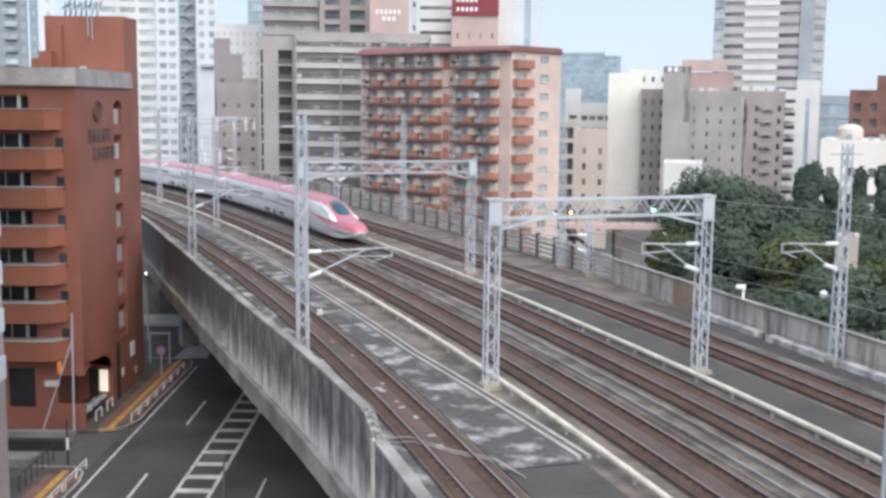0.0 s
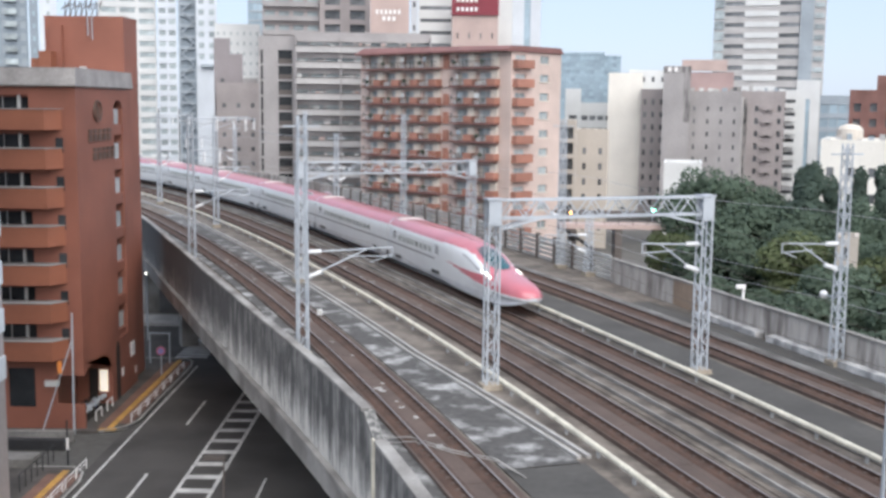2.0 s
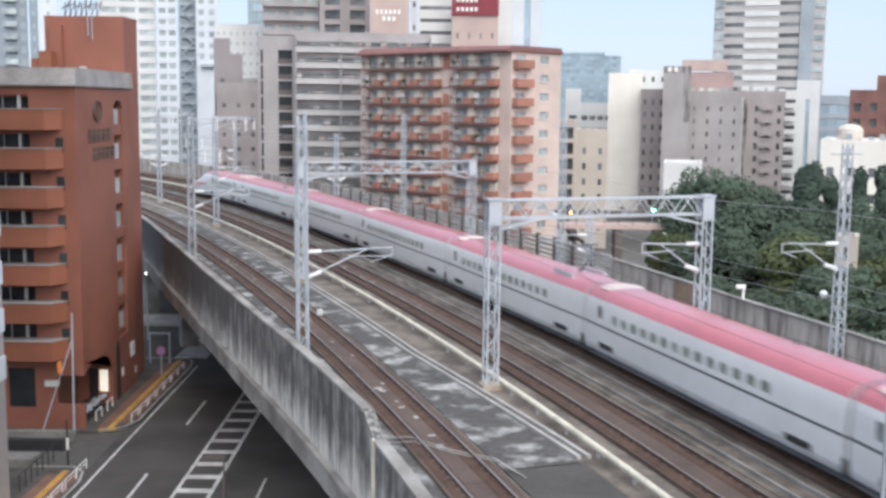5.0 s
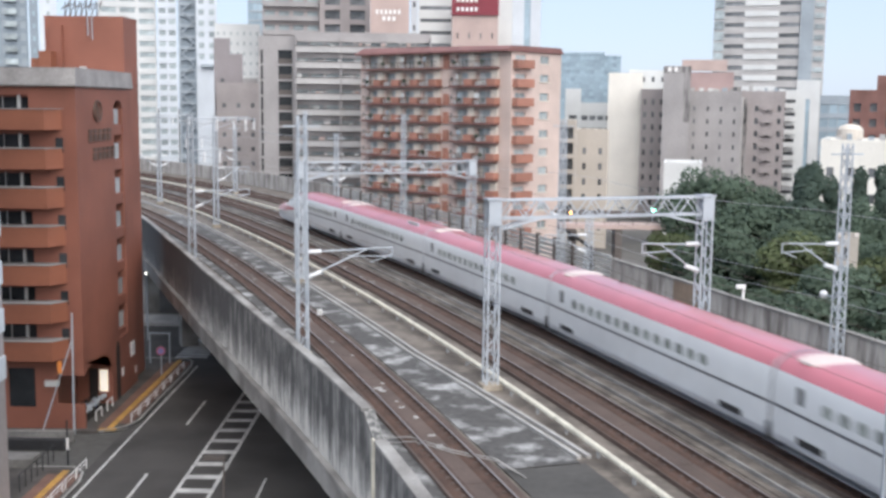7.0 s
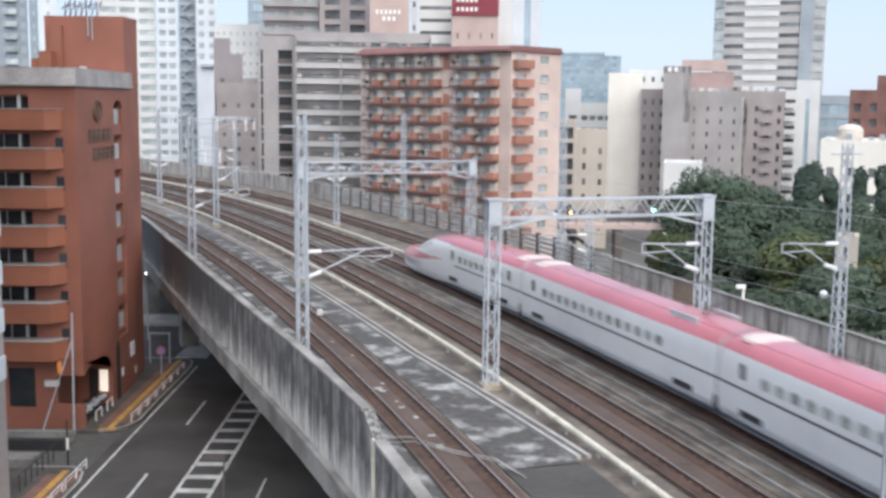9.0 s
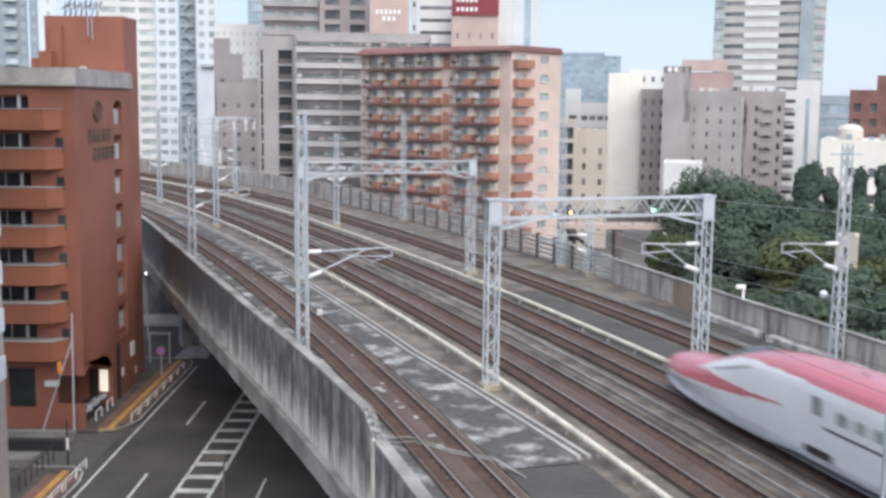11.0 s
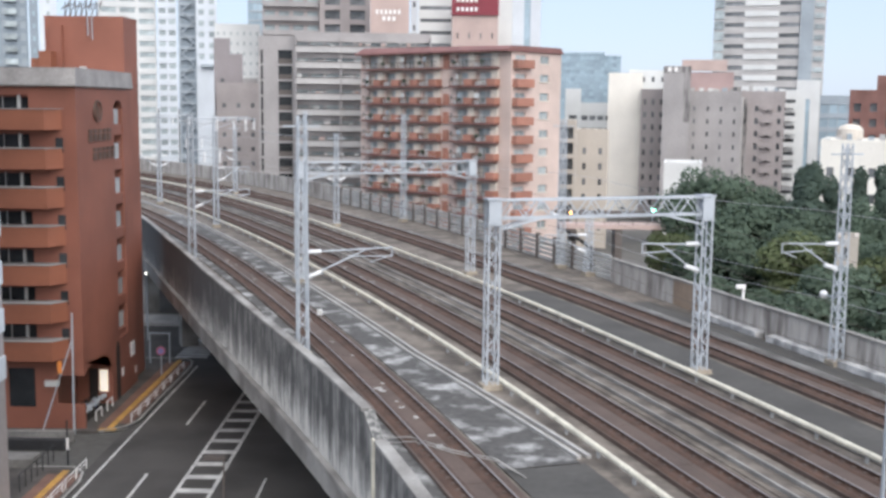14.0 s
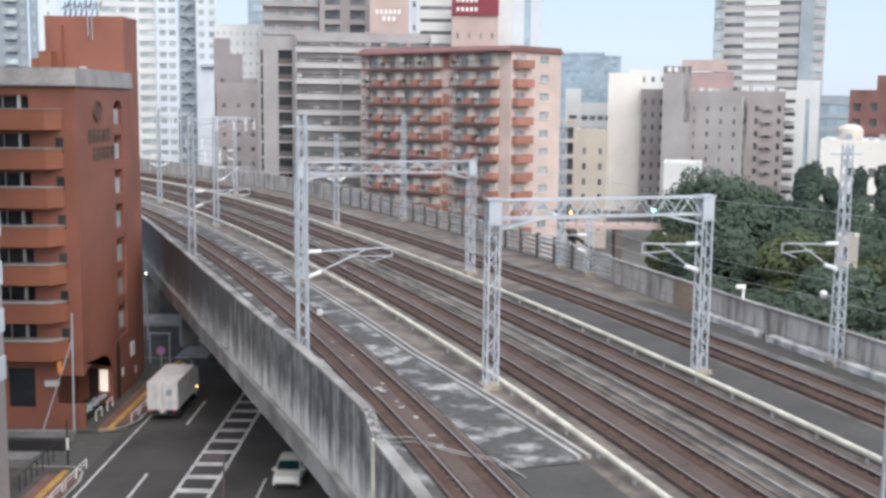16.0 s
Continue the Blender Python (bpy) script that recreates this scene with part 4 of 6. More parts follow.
def salmon_flats():
    rot = math.degrees(math.atan2(167.0 - 190.0, 9.9 + 14.2))
    h = House("apartment_building", "salmon tiled apartment block with terracotta balconies", -14.2, 190.0, rot, 33.3, 12.0, 20.0, "salmon", cap=0.02)
    zs = [20.2 - 2.3 - i * 2.82 for i in range(11)]
    bays = [(1.9 + k * 4.3, 4.3 + k * 4.3) for k in range(4)] + [(22.1, 24.7), (26.6, 29.4)]
    h.windows("front", bays, sorted([(z, z + 1.95) for z in zs]), "paleglass", 0.5, frame=True)
    h.windows("right", [(0.9, 3.4), (6.8, 9.0)], sorted([(z + 0.6, z + 1.7) for z in zs]), "paleglass", 0.25, frame=True)
    rnd = random.Random(5)
    for i, z in enumerate(zs):
        for a, b in ((1.4, 19.2), (21.5, 31.0)):
            h.panel("front", "balcony_slab", a, b, z - 0.32, z - 0.05, 1.2, "roofred", "dark red-brown balcony edge")
        for x0, x1 in bays:
            if i:
                h.panel("front", "balcony_front", x1 + 0.05, x1 + 1.75, z - 0.04, z + 0.95, 1.25, "terra", "terracotta balcony panel")
            h.panel("front", "wall_pier", x1 + 0.15, x1 + 1.5, z, z + 2.2, 0.35, "cream2", "cream wall pier between the windows")
            bm = bmesh.new()
            end = x1 if i else x1 + 1.7
            box(bm, x0 - 0.4, -1.2, z + 0.84, end, -1.14, z + 0.92)
            n = int((end - x0 + 0.4) / 0.3)
            for k in range(n):
                box(bm, x0 - 0.38 + k * 0.3, -1.19, z - 0.04, x0 - 0.33 + k * 0.3, -1.15, z + 0.838)
            tagged(part("railing", bm, "brownpost", h.ob), kind="stuff")
            bm = bmesh.new()
            x = x0 + rnd.uniform(-0.2, 0.4)
            box(bm, x, -0.75, z - 0.04, x + 0.8, -0.4, z + 0.55)
            part("air_conditioner", bm, "white", h.ob, "white air-conditioner box")
            # pale panel of random width before the glass, painting a reflection in the pane
            bm = bmesh.new()
            w = rnd.uniform(0.5, 1.1)
            box(bm, x0 + 0.06, 0.40, z + 0.05, x0 + 0.06 + w, 0.44, z + 1.9)
            part("curtain", bm, rnd.choice(["white", "cream2", "paleglass"]), h.ob, "pale panel painted as a window reflection")
            if rnd.random() < 0.45:
                bm = bmesh.new()
                x = x0 + rnd.uniform(0.2, 1.2)
                box(bm, x, -1.0, z + 0.8, x + rnd.uniform(0.4, 0.9), -0.93, z + 1.65)
                part("hung_cloth", bm, rnd.choice(["white", "white", "pinkwall", "bluegrey"]), h.ob, "washing on the balcony")
            if rnd.random() < 0.3:
                bm = bmesh.new()
                x = x0 + rnd.uniform(0.0, 1.6)
                bmesh.ops.create_icosphere(bm, subdivisions=1, radius=0.38)
                bm.transform(Matrix.Translation((x, -0.85, z + 0.75)))
                part("balcony_plant", bm, "leaf", h.ob, "green potted plant")
        h.panel("front", "balcony_front", 19.5, 20.6, z - 0.3, z + (2.0 if i in (0, 1) else 1.5), 0.25, "salmon" if i == 1 else "terra", "terracotta stair panel")
        h.panel("front", "small_window", 20.9, 21.3, z + 0.7, z + 1.3, 0.03, "glass", "small dark window")
        h.panel("front", "small_window", 0.5, 0.9, z + 0.6, z + 1.2, 0.03, "glass", "small dark window")
        h.panel("front", "ledge", 0.0, 1.38, z - 0.25, z - 0.05, 0.12, "salmon")
        h.panel("right", "balcony_front", 0.3, 4.3, z - 0.3, z + 0.95, 1.0, "terra", "terracotta balcony panel")
        h.panel("right", "window_sill", 6.6, 9.2, z + 0.42, z + 0.58, 0.1, "cream2")
    # sloping dark red roof edge
    bm = bmesh.new()
    pts = [(-0.1, -1.3), (33.6, -1.3), (33.6, 12.1), (-0.1, 12.1)]
    ins = [(0.4, 0.3), (33.55, 0.3), (33.55, 11.6), (0.4, 11.6)]
    va = [bm.verts.new((x, y, 20.05)) for x, y in pts]
    vm = [bm.verts.new((x, y, 20.35)) for x, y in pts]
    vb = [bm.verts.new((x, y, 21.3 if x < 5 else 20.95)) for x, y in ins]
    for A, B in ((va, vm), (vm, vb)):
        for i in range(4):
            bm.faces.new((A[i], A[(i + 1) % 4], B[(i + 1) % 4], B[i]))
    bm.faces.new(vb)
    bm.faces.new(va[::-1])
    part("roof_edge", bm, "roofred", h.ob, "dark red sloping roof edge")
    h.done()


def facing(x0, x1, y):
    """The front's left end, turn and width for a block set square to the long view down the line."""
    xc = (x0 + x1) / 2
    a = math.atan2(xc, y)
    hw = (x1 - x0) / 2 * math.cos(a)
    return xc - hw * math.cos(a), y + hw * math.sin(a), -math.degrees(a), hw * 2


def simple(name, label, x0, x1, y, d, z1, wall, cols, rows, z_first, pitch, wh, frac=0.6, glass="glass", rot=0.0, sides=("front",), cap=0.5, band=False, balc=None, depth=0.22):
    """A block with its front from x0 to x1 at depth y; balc: material of a projecting balcony front on each floor."""
    x0, y, rot, w = facing(x0, x1, y)
    h = House(name, label, x0, y, rot, w, d, z1, wall, cap=cap)
    for f in sides:
        ww = h.faces[f][1]
        n = cols if f == "front" else max(1, int(cols * ww / w))
        px = ww / n
        h.windows(f, spread(n, px * (1 - frac) / 2, px, px * frac) if not band else [(0.4, ww - 0.4)], floors(z_first, rows, pitch, wh), glass, depth)
    if balc:
        for i in range(rows):
            z = z_first + i * pitch
            h.panel("front", "balcony_front", 0.3, w - 0.3, z - 0.45, z + 0.65, 0.9, balc)
    return h


def sign_bars(h, x0, x1, z, n, mat_, face="front", hh=0.9):
    for k in range(n):
        x = x0 + (x1 - x0) * k / n
        h.panel(face, "lettering_bar", x, x + (x1 - x0) / n * 0.6, z, z + hh, 0.12, mat_)


def roof_clutter(h, w, z, n, seed):
    """Plant boxes, tanks and vents along a flat roof."""
    rnd = random.Random(seed)
    for k in range(n):
        bm = bmesh.new()
        x, y = (k + rnd.uniform(0.1, 0.6)) * w / n, rnd.uniform(0.4, 3.0)
        box(bm, x, y, h.z1 - 0.5, x + rnd.uniform(0.5, 1.4), y + 1.0, h.z1 + rnd.uniform(0.6, 1.6))
        bmesh.ops.bevel(bm, geom=bm.edges[:], offset=0.05)
        part("roof_unit", bm, rnd.choice(["greylt", "white", "bluegrey", "capgrey"]), h.ob)


def far_city():
    # the white tower and its neighbour with an outside stair
    simple("tower", "white high-rise tower with pale window bands", -101.3, -84.5, 330, 22, 60, "white", 3, 19, -3.9, 3.2, 1.5, 0.8, "paleglass").done()
    simple("tower", "pale blue high-rise bay with paired windows", -84.4, -78.8, 331, 20, 60, "bluewhite", 2, 19, -3.9, 3.2, 1.5, 0.7, "paleglass").done()
    h = simple("stair_tower", "blue-grey open stair column of a high-rise", -78.6, -73.2, 332, 10, 60, "bluegrey", 1, 20, -7, 3.2, 2.3, 0.75, "slate", depth=0.7)
    for i in range(22):
        bm = bmesh.new()
        z = -8 + i * 3.1
        a, b = ((1.0, z), (4.4, z + 3.1)) if i % 2 else ((4.4, z), (1.0, z + 3.1))
        bar(bm, (a[0], -0.2, a[1]), (b[0], -0.2, b[1]), 0.28, 4)
        part("stair_flight", bm, "bluegrey", h.ob)
    h.done()
    h = simple("tower", "pale grey high-rise with two window columns", -73.1, -67.0, 331, 18, 60, "bluewhite", 2, 11, 24.5, 3.2, 1.6, 0.5, "paleglass")
    h.panel("front", "canopy", 1.2, 5.6, 22.2, 23.0, 1.2, "bluegrey")
    h.done()
    simple("tower", "distant teal glass high-rise tower", -70, -64.5, 400, 14, 62, "bluegrey", 3, 8, 38, 3.2, 2.4, 0.9, "blueglass").done()
    h = simple("office_building", "white office block with small square windows", -55.2, -44.3, 270, 14, 30.2, "white", 7, 5, 18.6, 2.35, 0.75, 0.25, "paleglass")
    h.panel("front", "roof_plant", 6.0, 10.0, 15.0, 17.8, 1.0, "greywall")
    h.done()
    simple("apartment_building", "plain grey-brown stepped block with roof plant", -48.3, -44.9, 235, 12, 24.8, "dusk", 1, 4, -2, 6, 1.0, 0.2).done()
    simple("apartment_building", "plain grey-brown rendered block, slim", -45.4, -42.4, 235.5, 12, 21.6, "dusk", 1, 3, -2, 6, 1.0, 0.2).done()
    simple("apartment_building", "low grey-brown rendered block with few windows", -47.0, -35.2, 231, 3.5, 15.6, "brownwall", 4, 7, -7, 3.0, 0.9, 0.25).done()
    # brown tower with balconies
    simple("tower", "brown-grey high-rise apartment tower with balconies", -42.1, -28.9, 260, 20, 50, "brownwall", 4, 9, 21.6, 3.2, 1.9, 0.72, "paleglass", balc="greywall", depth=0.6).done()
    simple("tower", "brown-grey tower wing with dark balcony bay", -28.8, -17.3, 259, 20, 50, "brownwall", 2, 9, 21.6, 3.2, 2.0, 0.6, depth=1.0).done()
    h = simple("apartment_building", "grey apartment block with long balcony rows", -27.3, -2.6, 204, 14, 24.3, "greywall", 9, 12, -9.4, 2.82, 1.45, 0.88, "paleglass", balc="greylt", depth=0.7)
    for k in range(4):
        h.panel("front", "divider_post", 0.2 + k * 8.1, 0.45 + k * 8.1, -10.5, 24.0, 0.95, "greywall")
    for k in range(12):
        h.panel("front", "balcony_rail", 0.3, 24.0, -8.74 + k * 2.82, -8.62 + k * 2.82, 1.0, "brownpost")
    rnd = random.Random(11)
    for k in range(90):
        x, i = rnd.uniform(0.6, 23), rnd.randrange(12)
        h.panel("front", "balcony_clutter", x, x + rnd.uniform(0.5, 1.1), -8.9 + i * 2.82, -8.9 + i * 2.82 + rnd.uniform(0.3, 0.8), 0.7, rnd.choice(["white", "frame", "greylt", "pinkwall"]))
    h.done()
    h = simple("apartment_building", "grey end block with dark open stair slot", -34.1, -27.5, 205.5, 14, 23.7, "greywall", 1, 11, -9, 2.82, 2.0, 0.0)
    h.holes = {}
    # open slot is backed with the darker glass; its shade is in that colour
    h.windows("front", [(0.4, 0.8), (3.6, 6.1)], floors(-9, 11, 2.82, 2.45), "darkglass", 1.0)
    for k in range(11):
        h.panel("front", "landing_rail", 3.7, 6.0, -9.0 + k * 2.82, -8.1 + k * 2.82, 0.02, "brownpost")
    h.done()
    h = simple("office_building", "cream block with an illegible rooftop sign", -16.0, -7.7, 240, 14, 40, "pinkwall", 1, 1, 25.6, 3.0, 0.9, 0.6)
    sign_bars(h, 1.2, 6.8, 31.0, 6, "signwhite")
    sign_bars(h, 2.6, 5.8, 29.6, 3, "signwhite")
    h.done()
    simple("office_building", "blue-white office block strip beside the sign", -7.6, -6.0, 246, 14, 42, "bluewhite", 1, 4, 18, 5, 1.2, 0.3).done()
    simple("office_building", "white office block with dark window bands", -5.9, 1.7, 246.5, 14, 44, "white", 1, 7, 21.9, 2.66, 0.75, band=True).done()
    h = simple("office_building", "pale pink tower with a dark red sign", 1.4, 11.2, 240, 12, 30.7, "pinkwall", 4, 2, 20, 6, 1.3, 0.12)
    h.panel("front", "sign_board", -0.1, 9.9, 30.9, 38, 0.4, "signred", "dark red rooftop sign board")
    for k in range(5):
        for zz in (31.7, 33.6):
            bm = bmesh.new()
            box(bm, 1.0 + k * 0.95, -0.5, zz, 1.55 + k * 0.95, -0.41, zz + 0.85)
            part("lettering_bar", bm, "signwhite", h.ob)
    h.done()
    simple("office_building", "white tower with a blank wall", 11.6, 14.8, 249, 14, 46, "white", 1, 1, 5, 3, 1, 0.2).done()
    h = simple("office_building", "pale blue tower with a dark glass strip", 14.9, 21.1, 250, 14, 46, "bluewhite", 1, 1, 6, 38, 37, 0.0)
    h.holes = {}
    h.windows("front", [(2.5, 3.9)], [(6, 43)], "blueglass", 0.3)
    h.done()
    # high-rise on the far side of the park
    fx, fy, fr, fw = facing(85.4, 121.0, 360)
    h = House("tower", "pale high-rise office tower with dark window bands", fx, fy, fr, fw, 26, 66, "greylt")
    zz = floors(14.0, 15, 3.38, 1.25)
    h.windows("front", [(3.3, 9.3), (20.2, 26.4)], zz, "glass", 0.4)
    for i in range(16):
        z = 13.0 + i * 3.38
        h.panel("front", "white_band", 9.5, 20.0, z + 0.9, z + 2.6, 0.3, "white")
        h.panel("front", "glass_band", 0.1, 3.1, z + 0.2, z + 2.9, 0.25, "paleglass")
        h.panel("front", "glass_band", 30.9, 33.8, z + 0.2, z + 1.7, 0.25, "paleglass")
    h.panel("front", "dark_shaft", 26.6, 30.6, 12, 64, 0.5, "bluegrey", "dark grey-blue service shaft")
    h.done()
    h = simple("office_building", "distant blue glass office block", 49.5, 70.9, 500, 30, 35.0, "blueglass", 10, 8, 10, 3.2, 1.8, 0.9, "blueglass")
    h.done()
    simple("office_building", "distant blue glass office wing, lower", 71.0, 78.5, 502, 30, 33.2, "blueglass", 4, 8, 10, 3.2, 1.8, 0.9, "blueglass").done()
    simple("office_building", "white office stair block with a dark roof edge", 30.1, 34.0, 279, 14, 15.8, "white", 1, 5, -4, 3.2, 0.9, 0.5).done()
    simple("office_building", "white office block with dark window rows", 34.1, 44.0, 280, 14, 12.4, "white", 5, 5, -3.9, 3.1, 1.2, 0.78).done()
    h = simple("apartment_building", "beige low block with dark stairwell", 18.9, 22.3, 188, 10, 9.2, "beige", 1, 7, -9, 2.6, 1.9, 0.7, depth=1.0)
    h.done()
    simple("apartment_building", "beige low block with few windows", 22.4, 27.8, 188.5, 10, 7.6, "beige", 2, 6, -9, 2.6, 1.1, 0.22).done()
    simple("apartment_building", "white slab block with blank cream wall", 36.5, 44.1, 250, 14, 19.0, "creamwhite", 1, 1, -11, 2, 0.5, 0.2).done()
    simple("office_building", "white block with two square windows", 43.0, 52.0, 262, 14, 20.0, "white", 4, 3, 12.0, 2.9, 1.2, 0.3).done()
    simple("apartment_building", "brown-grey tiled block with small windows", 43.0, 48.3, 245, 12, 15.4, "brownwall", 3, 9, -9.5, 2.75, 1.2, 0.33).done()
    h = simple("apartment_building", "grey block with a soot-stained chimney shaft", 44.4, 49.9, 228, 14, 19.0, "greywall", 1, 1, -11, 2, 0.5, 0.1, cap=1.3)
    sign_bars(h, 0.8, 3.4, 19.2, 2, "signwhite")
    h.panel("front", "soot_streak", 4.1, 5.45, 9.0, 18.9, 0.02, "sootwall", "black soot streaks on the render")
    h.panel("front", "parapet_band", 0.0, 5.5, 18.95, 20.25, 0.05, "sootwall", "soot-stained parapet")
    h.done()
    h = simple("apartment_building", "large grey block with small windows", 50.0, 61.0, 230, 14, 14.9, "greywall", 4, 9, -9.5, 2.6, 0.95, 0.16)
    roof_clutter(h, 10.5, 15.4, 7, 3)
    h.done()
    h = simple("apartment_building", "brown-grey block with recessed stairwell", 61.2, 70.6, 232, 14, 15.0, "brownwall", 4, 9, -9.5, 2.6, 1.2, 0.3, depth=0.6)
    h.panel("front", "pilaster", 0.2, 0.9, -11, 14.2, 0.3, "greylt")
    h.panel("front", "downpipe_shaft", 1.1, 1.5, -11, 14.0, 0.4, "sootwall", "dark weathered pipe shaft")
    for k in range(9):
        h.panel("front", "stair_landing", 4.4, 6.6, -9.2 + k * 2.6, -8.3 + k * 2.6, 0.8, "brownwall")
    roof_clutter(h, 9.0, 15.5, 6, 4)
    h.done()
    h = simple("apartment_building", "pink-brown block with a faded rooftop sign", 64.5, 77.2, 300, 14, 20.8, "pinkbrown", 4, 3, 7, 4, 1.2, 0.3)
    h.panel("front", "sign_board", -1.2, 10.6, 21.6, 24.6, 0.3, "pinkwall", "faded pink rooftop sign board")
    sign_bars(h, 4.5, 9.0, 22.2, 4, "signwhite")
    h.done()
    simple("apartment_building", "white narrow block with open balconies", 70.7, 74.6, 237, 12, 15.4, "white", 1, 9, -9.5, 2.75, 1.4, 0.85, balc="white", depth=0.9).done()
    simple("apartment_building", "white narrow block with a pale blue strip", 74.7, 79.7, 238, 14, 17.5, "white", 1, 1, -9, 24, 23, 0.18, "blueglass").done()
    simple("office_building", "blue-grey glazed office block, distant", 87.2, 100, 260, 14, 14.6, "bluegrey", 6, 6, -5, 3.2, 2.0, 0.85, "blueglass").done()
    h = simple("apartment_building", "brick red apartment block with balconies", 72.2, 90, 200, 12, 15.0, "brick", 6, 8, -8, 2.8, 1.5, 0.45, depth=0.8)
    bm = bmesh.new()
    box(bm, 4.5, 0.5, 14.5, 9.0, 8, 18.1)
    part("roof_room", bm, "brick", h.ob)
    h.done()
    h = simple("office_building", "low white building behind the trees", 50.4, 74, 150, 12, 7.4, "creamwhite", 8, 4, -8, 3.6, 1.3, 0.35)
    for k in range(9):
        bm = bmesh.new()
        box(bm, 0.5 + k * 1.4, 1.0, 7.2, 1.2 + k * 1.4, 2.0, 8.0 + 0.35 * (k % 3))
        part("roof_unit", bm, "greylt" if k % 2 else "bluegrey", h.ob)
    bm = bmesh.new()
    bar(bm, (3.6, 3, 6.9), (3.6, 3, 9.3), 1.75, 20)
    bar(bm, (3.6, 3, 9.302), (3.6, 3, 9.8), 1.75, 20, 1.3)
    bar(bm, (3.6, 3, 9.802), (3.6, 3, 10.0), 1.3, 20, 0.4)
    part("water_tank", bm, "cream2", h.ob, "cream rooftop water tank")
    h.done()
    simple("office_building", "white low plain annex building", 37.6, 44.1, 190, 10, 2.2, "white", 2, 2, -9, 5, 1.2, 0.2).done()
    h = simple("tower", "blue-grey high-rise with pale rounded balconies", -121.0, -111.0, 300, 14, 60, "slate", 4, 14, 8, 3.3, 2.0, 0.6, "bluegrey")
    for k in range(15):
        h.panel("front", "balcony_front", 3.6, 6.6, 8.2 + k * 3.3, 9.6 + k * 3.3, 1.2, "paleglass", "pale balcony front")
    h.done()
    simple("tower", "slate-blue plain high-rise wing", -110.9, -108.6, 301, 14, 60, "slate", 1, 14, 8, 3.3, 1.2, 0.3, "blueglass").done()
    simple("tower", "pale blue plain high-rise wing", -108.5, -103.9, 302, 14, 60, "bluewhite", 1, 14, 8, 3.3, 1.2, 0.15, "paleglass").done()
    # low bridge deck beyond the far wall, with lit signals
    b = thing("footbridge", "low grey concrete bridge beyond the wall", "bridge")
    bm = bmesh.new()
    box(bm, 11.5, 109.0, 0.1, 22.0, 111.5, 0.55)
    part("deck", bm, "pinkwall", b)
    bm = bmesh.new()
    box(bm, 11.5, 113, 0.8, 25, 114, 1.5)
    part("girder", bm, "brownpost", b)
    for k in range(8):
        bm = bmesh.new()
        box(bm, 11.7 + k * 1.4, 109.05, 0.552, 11.78 + k * 1.4, 109.13, 1.5)
        part("post", bm, "brownpost", b)
    bm = bmesh.new()
    box(bm, 11.5, 109.04, 1.502, 22.0, 109.14, 1.58)
    part("handrail", bm, "brownpost", b)
    bm = bmesh.new()
    for k in range(12):
        box(bm, 12.0 + k * 0.3, 108.0, -0.2 - k * 0.2, 12.5 + k * 0.3, 108.95, -0.04 - k * 0.2)
    part("stair_flight", bm, "dark", b, "dark steel stair under the bridge")
    for x in (12.5, 17.0, 21.0):
        bm = bmesh.new()
        box(bm, x, 109, GROUND, x + 0.7, 111, -0.003)
        part("column", bm, "brownpost", b)
    g = thing("signal_lamp", "lit railway signal lamp on a post", "signal", group="signals")
    bm = bmesh.new()
    bar(bm, (21.3, 112.6, 0.553), (21.3, 112.6, 1.75), 0.06, 6)
    part("post", bm, "steel", g)
    bm = bmesh.new()
    bar(bm, (21.3, 112.5, 1.75), (21.3, 112.3, 1.75), 0.24, 10)
    part("lens", bm, "greenlamp", g)
    g = thing("signal_lamp", "lit amber signal lamp on a post", "signal", group="signals")
    bm = bmesh.new()
    bar(bm, (12.7, 110, 0.553), (12.7, 110, 1.6), 0.06, 6)
    part("post", bm, "steel", g)
    bm = bmesh.new()
    bar(bm, (12.7, 109.8, 1.6), (12.7, 109.6, 1.6), 0.17, 10)
    part("lens", bm, "amber", g)


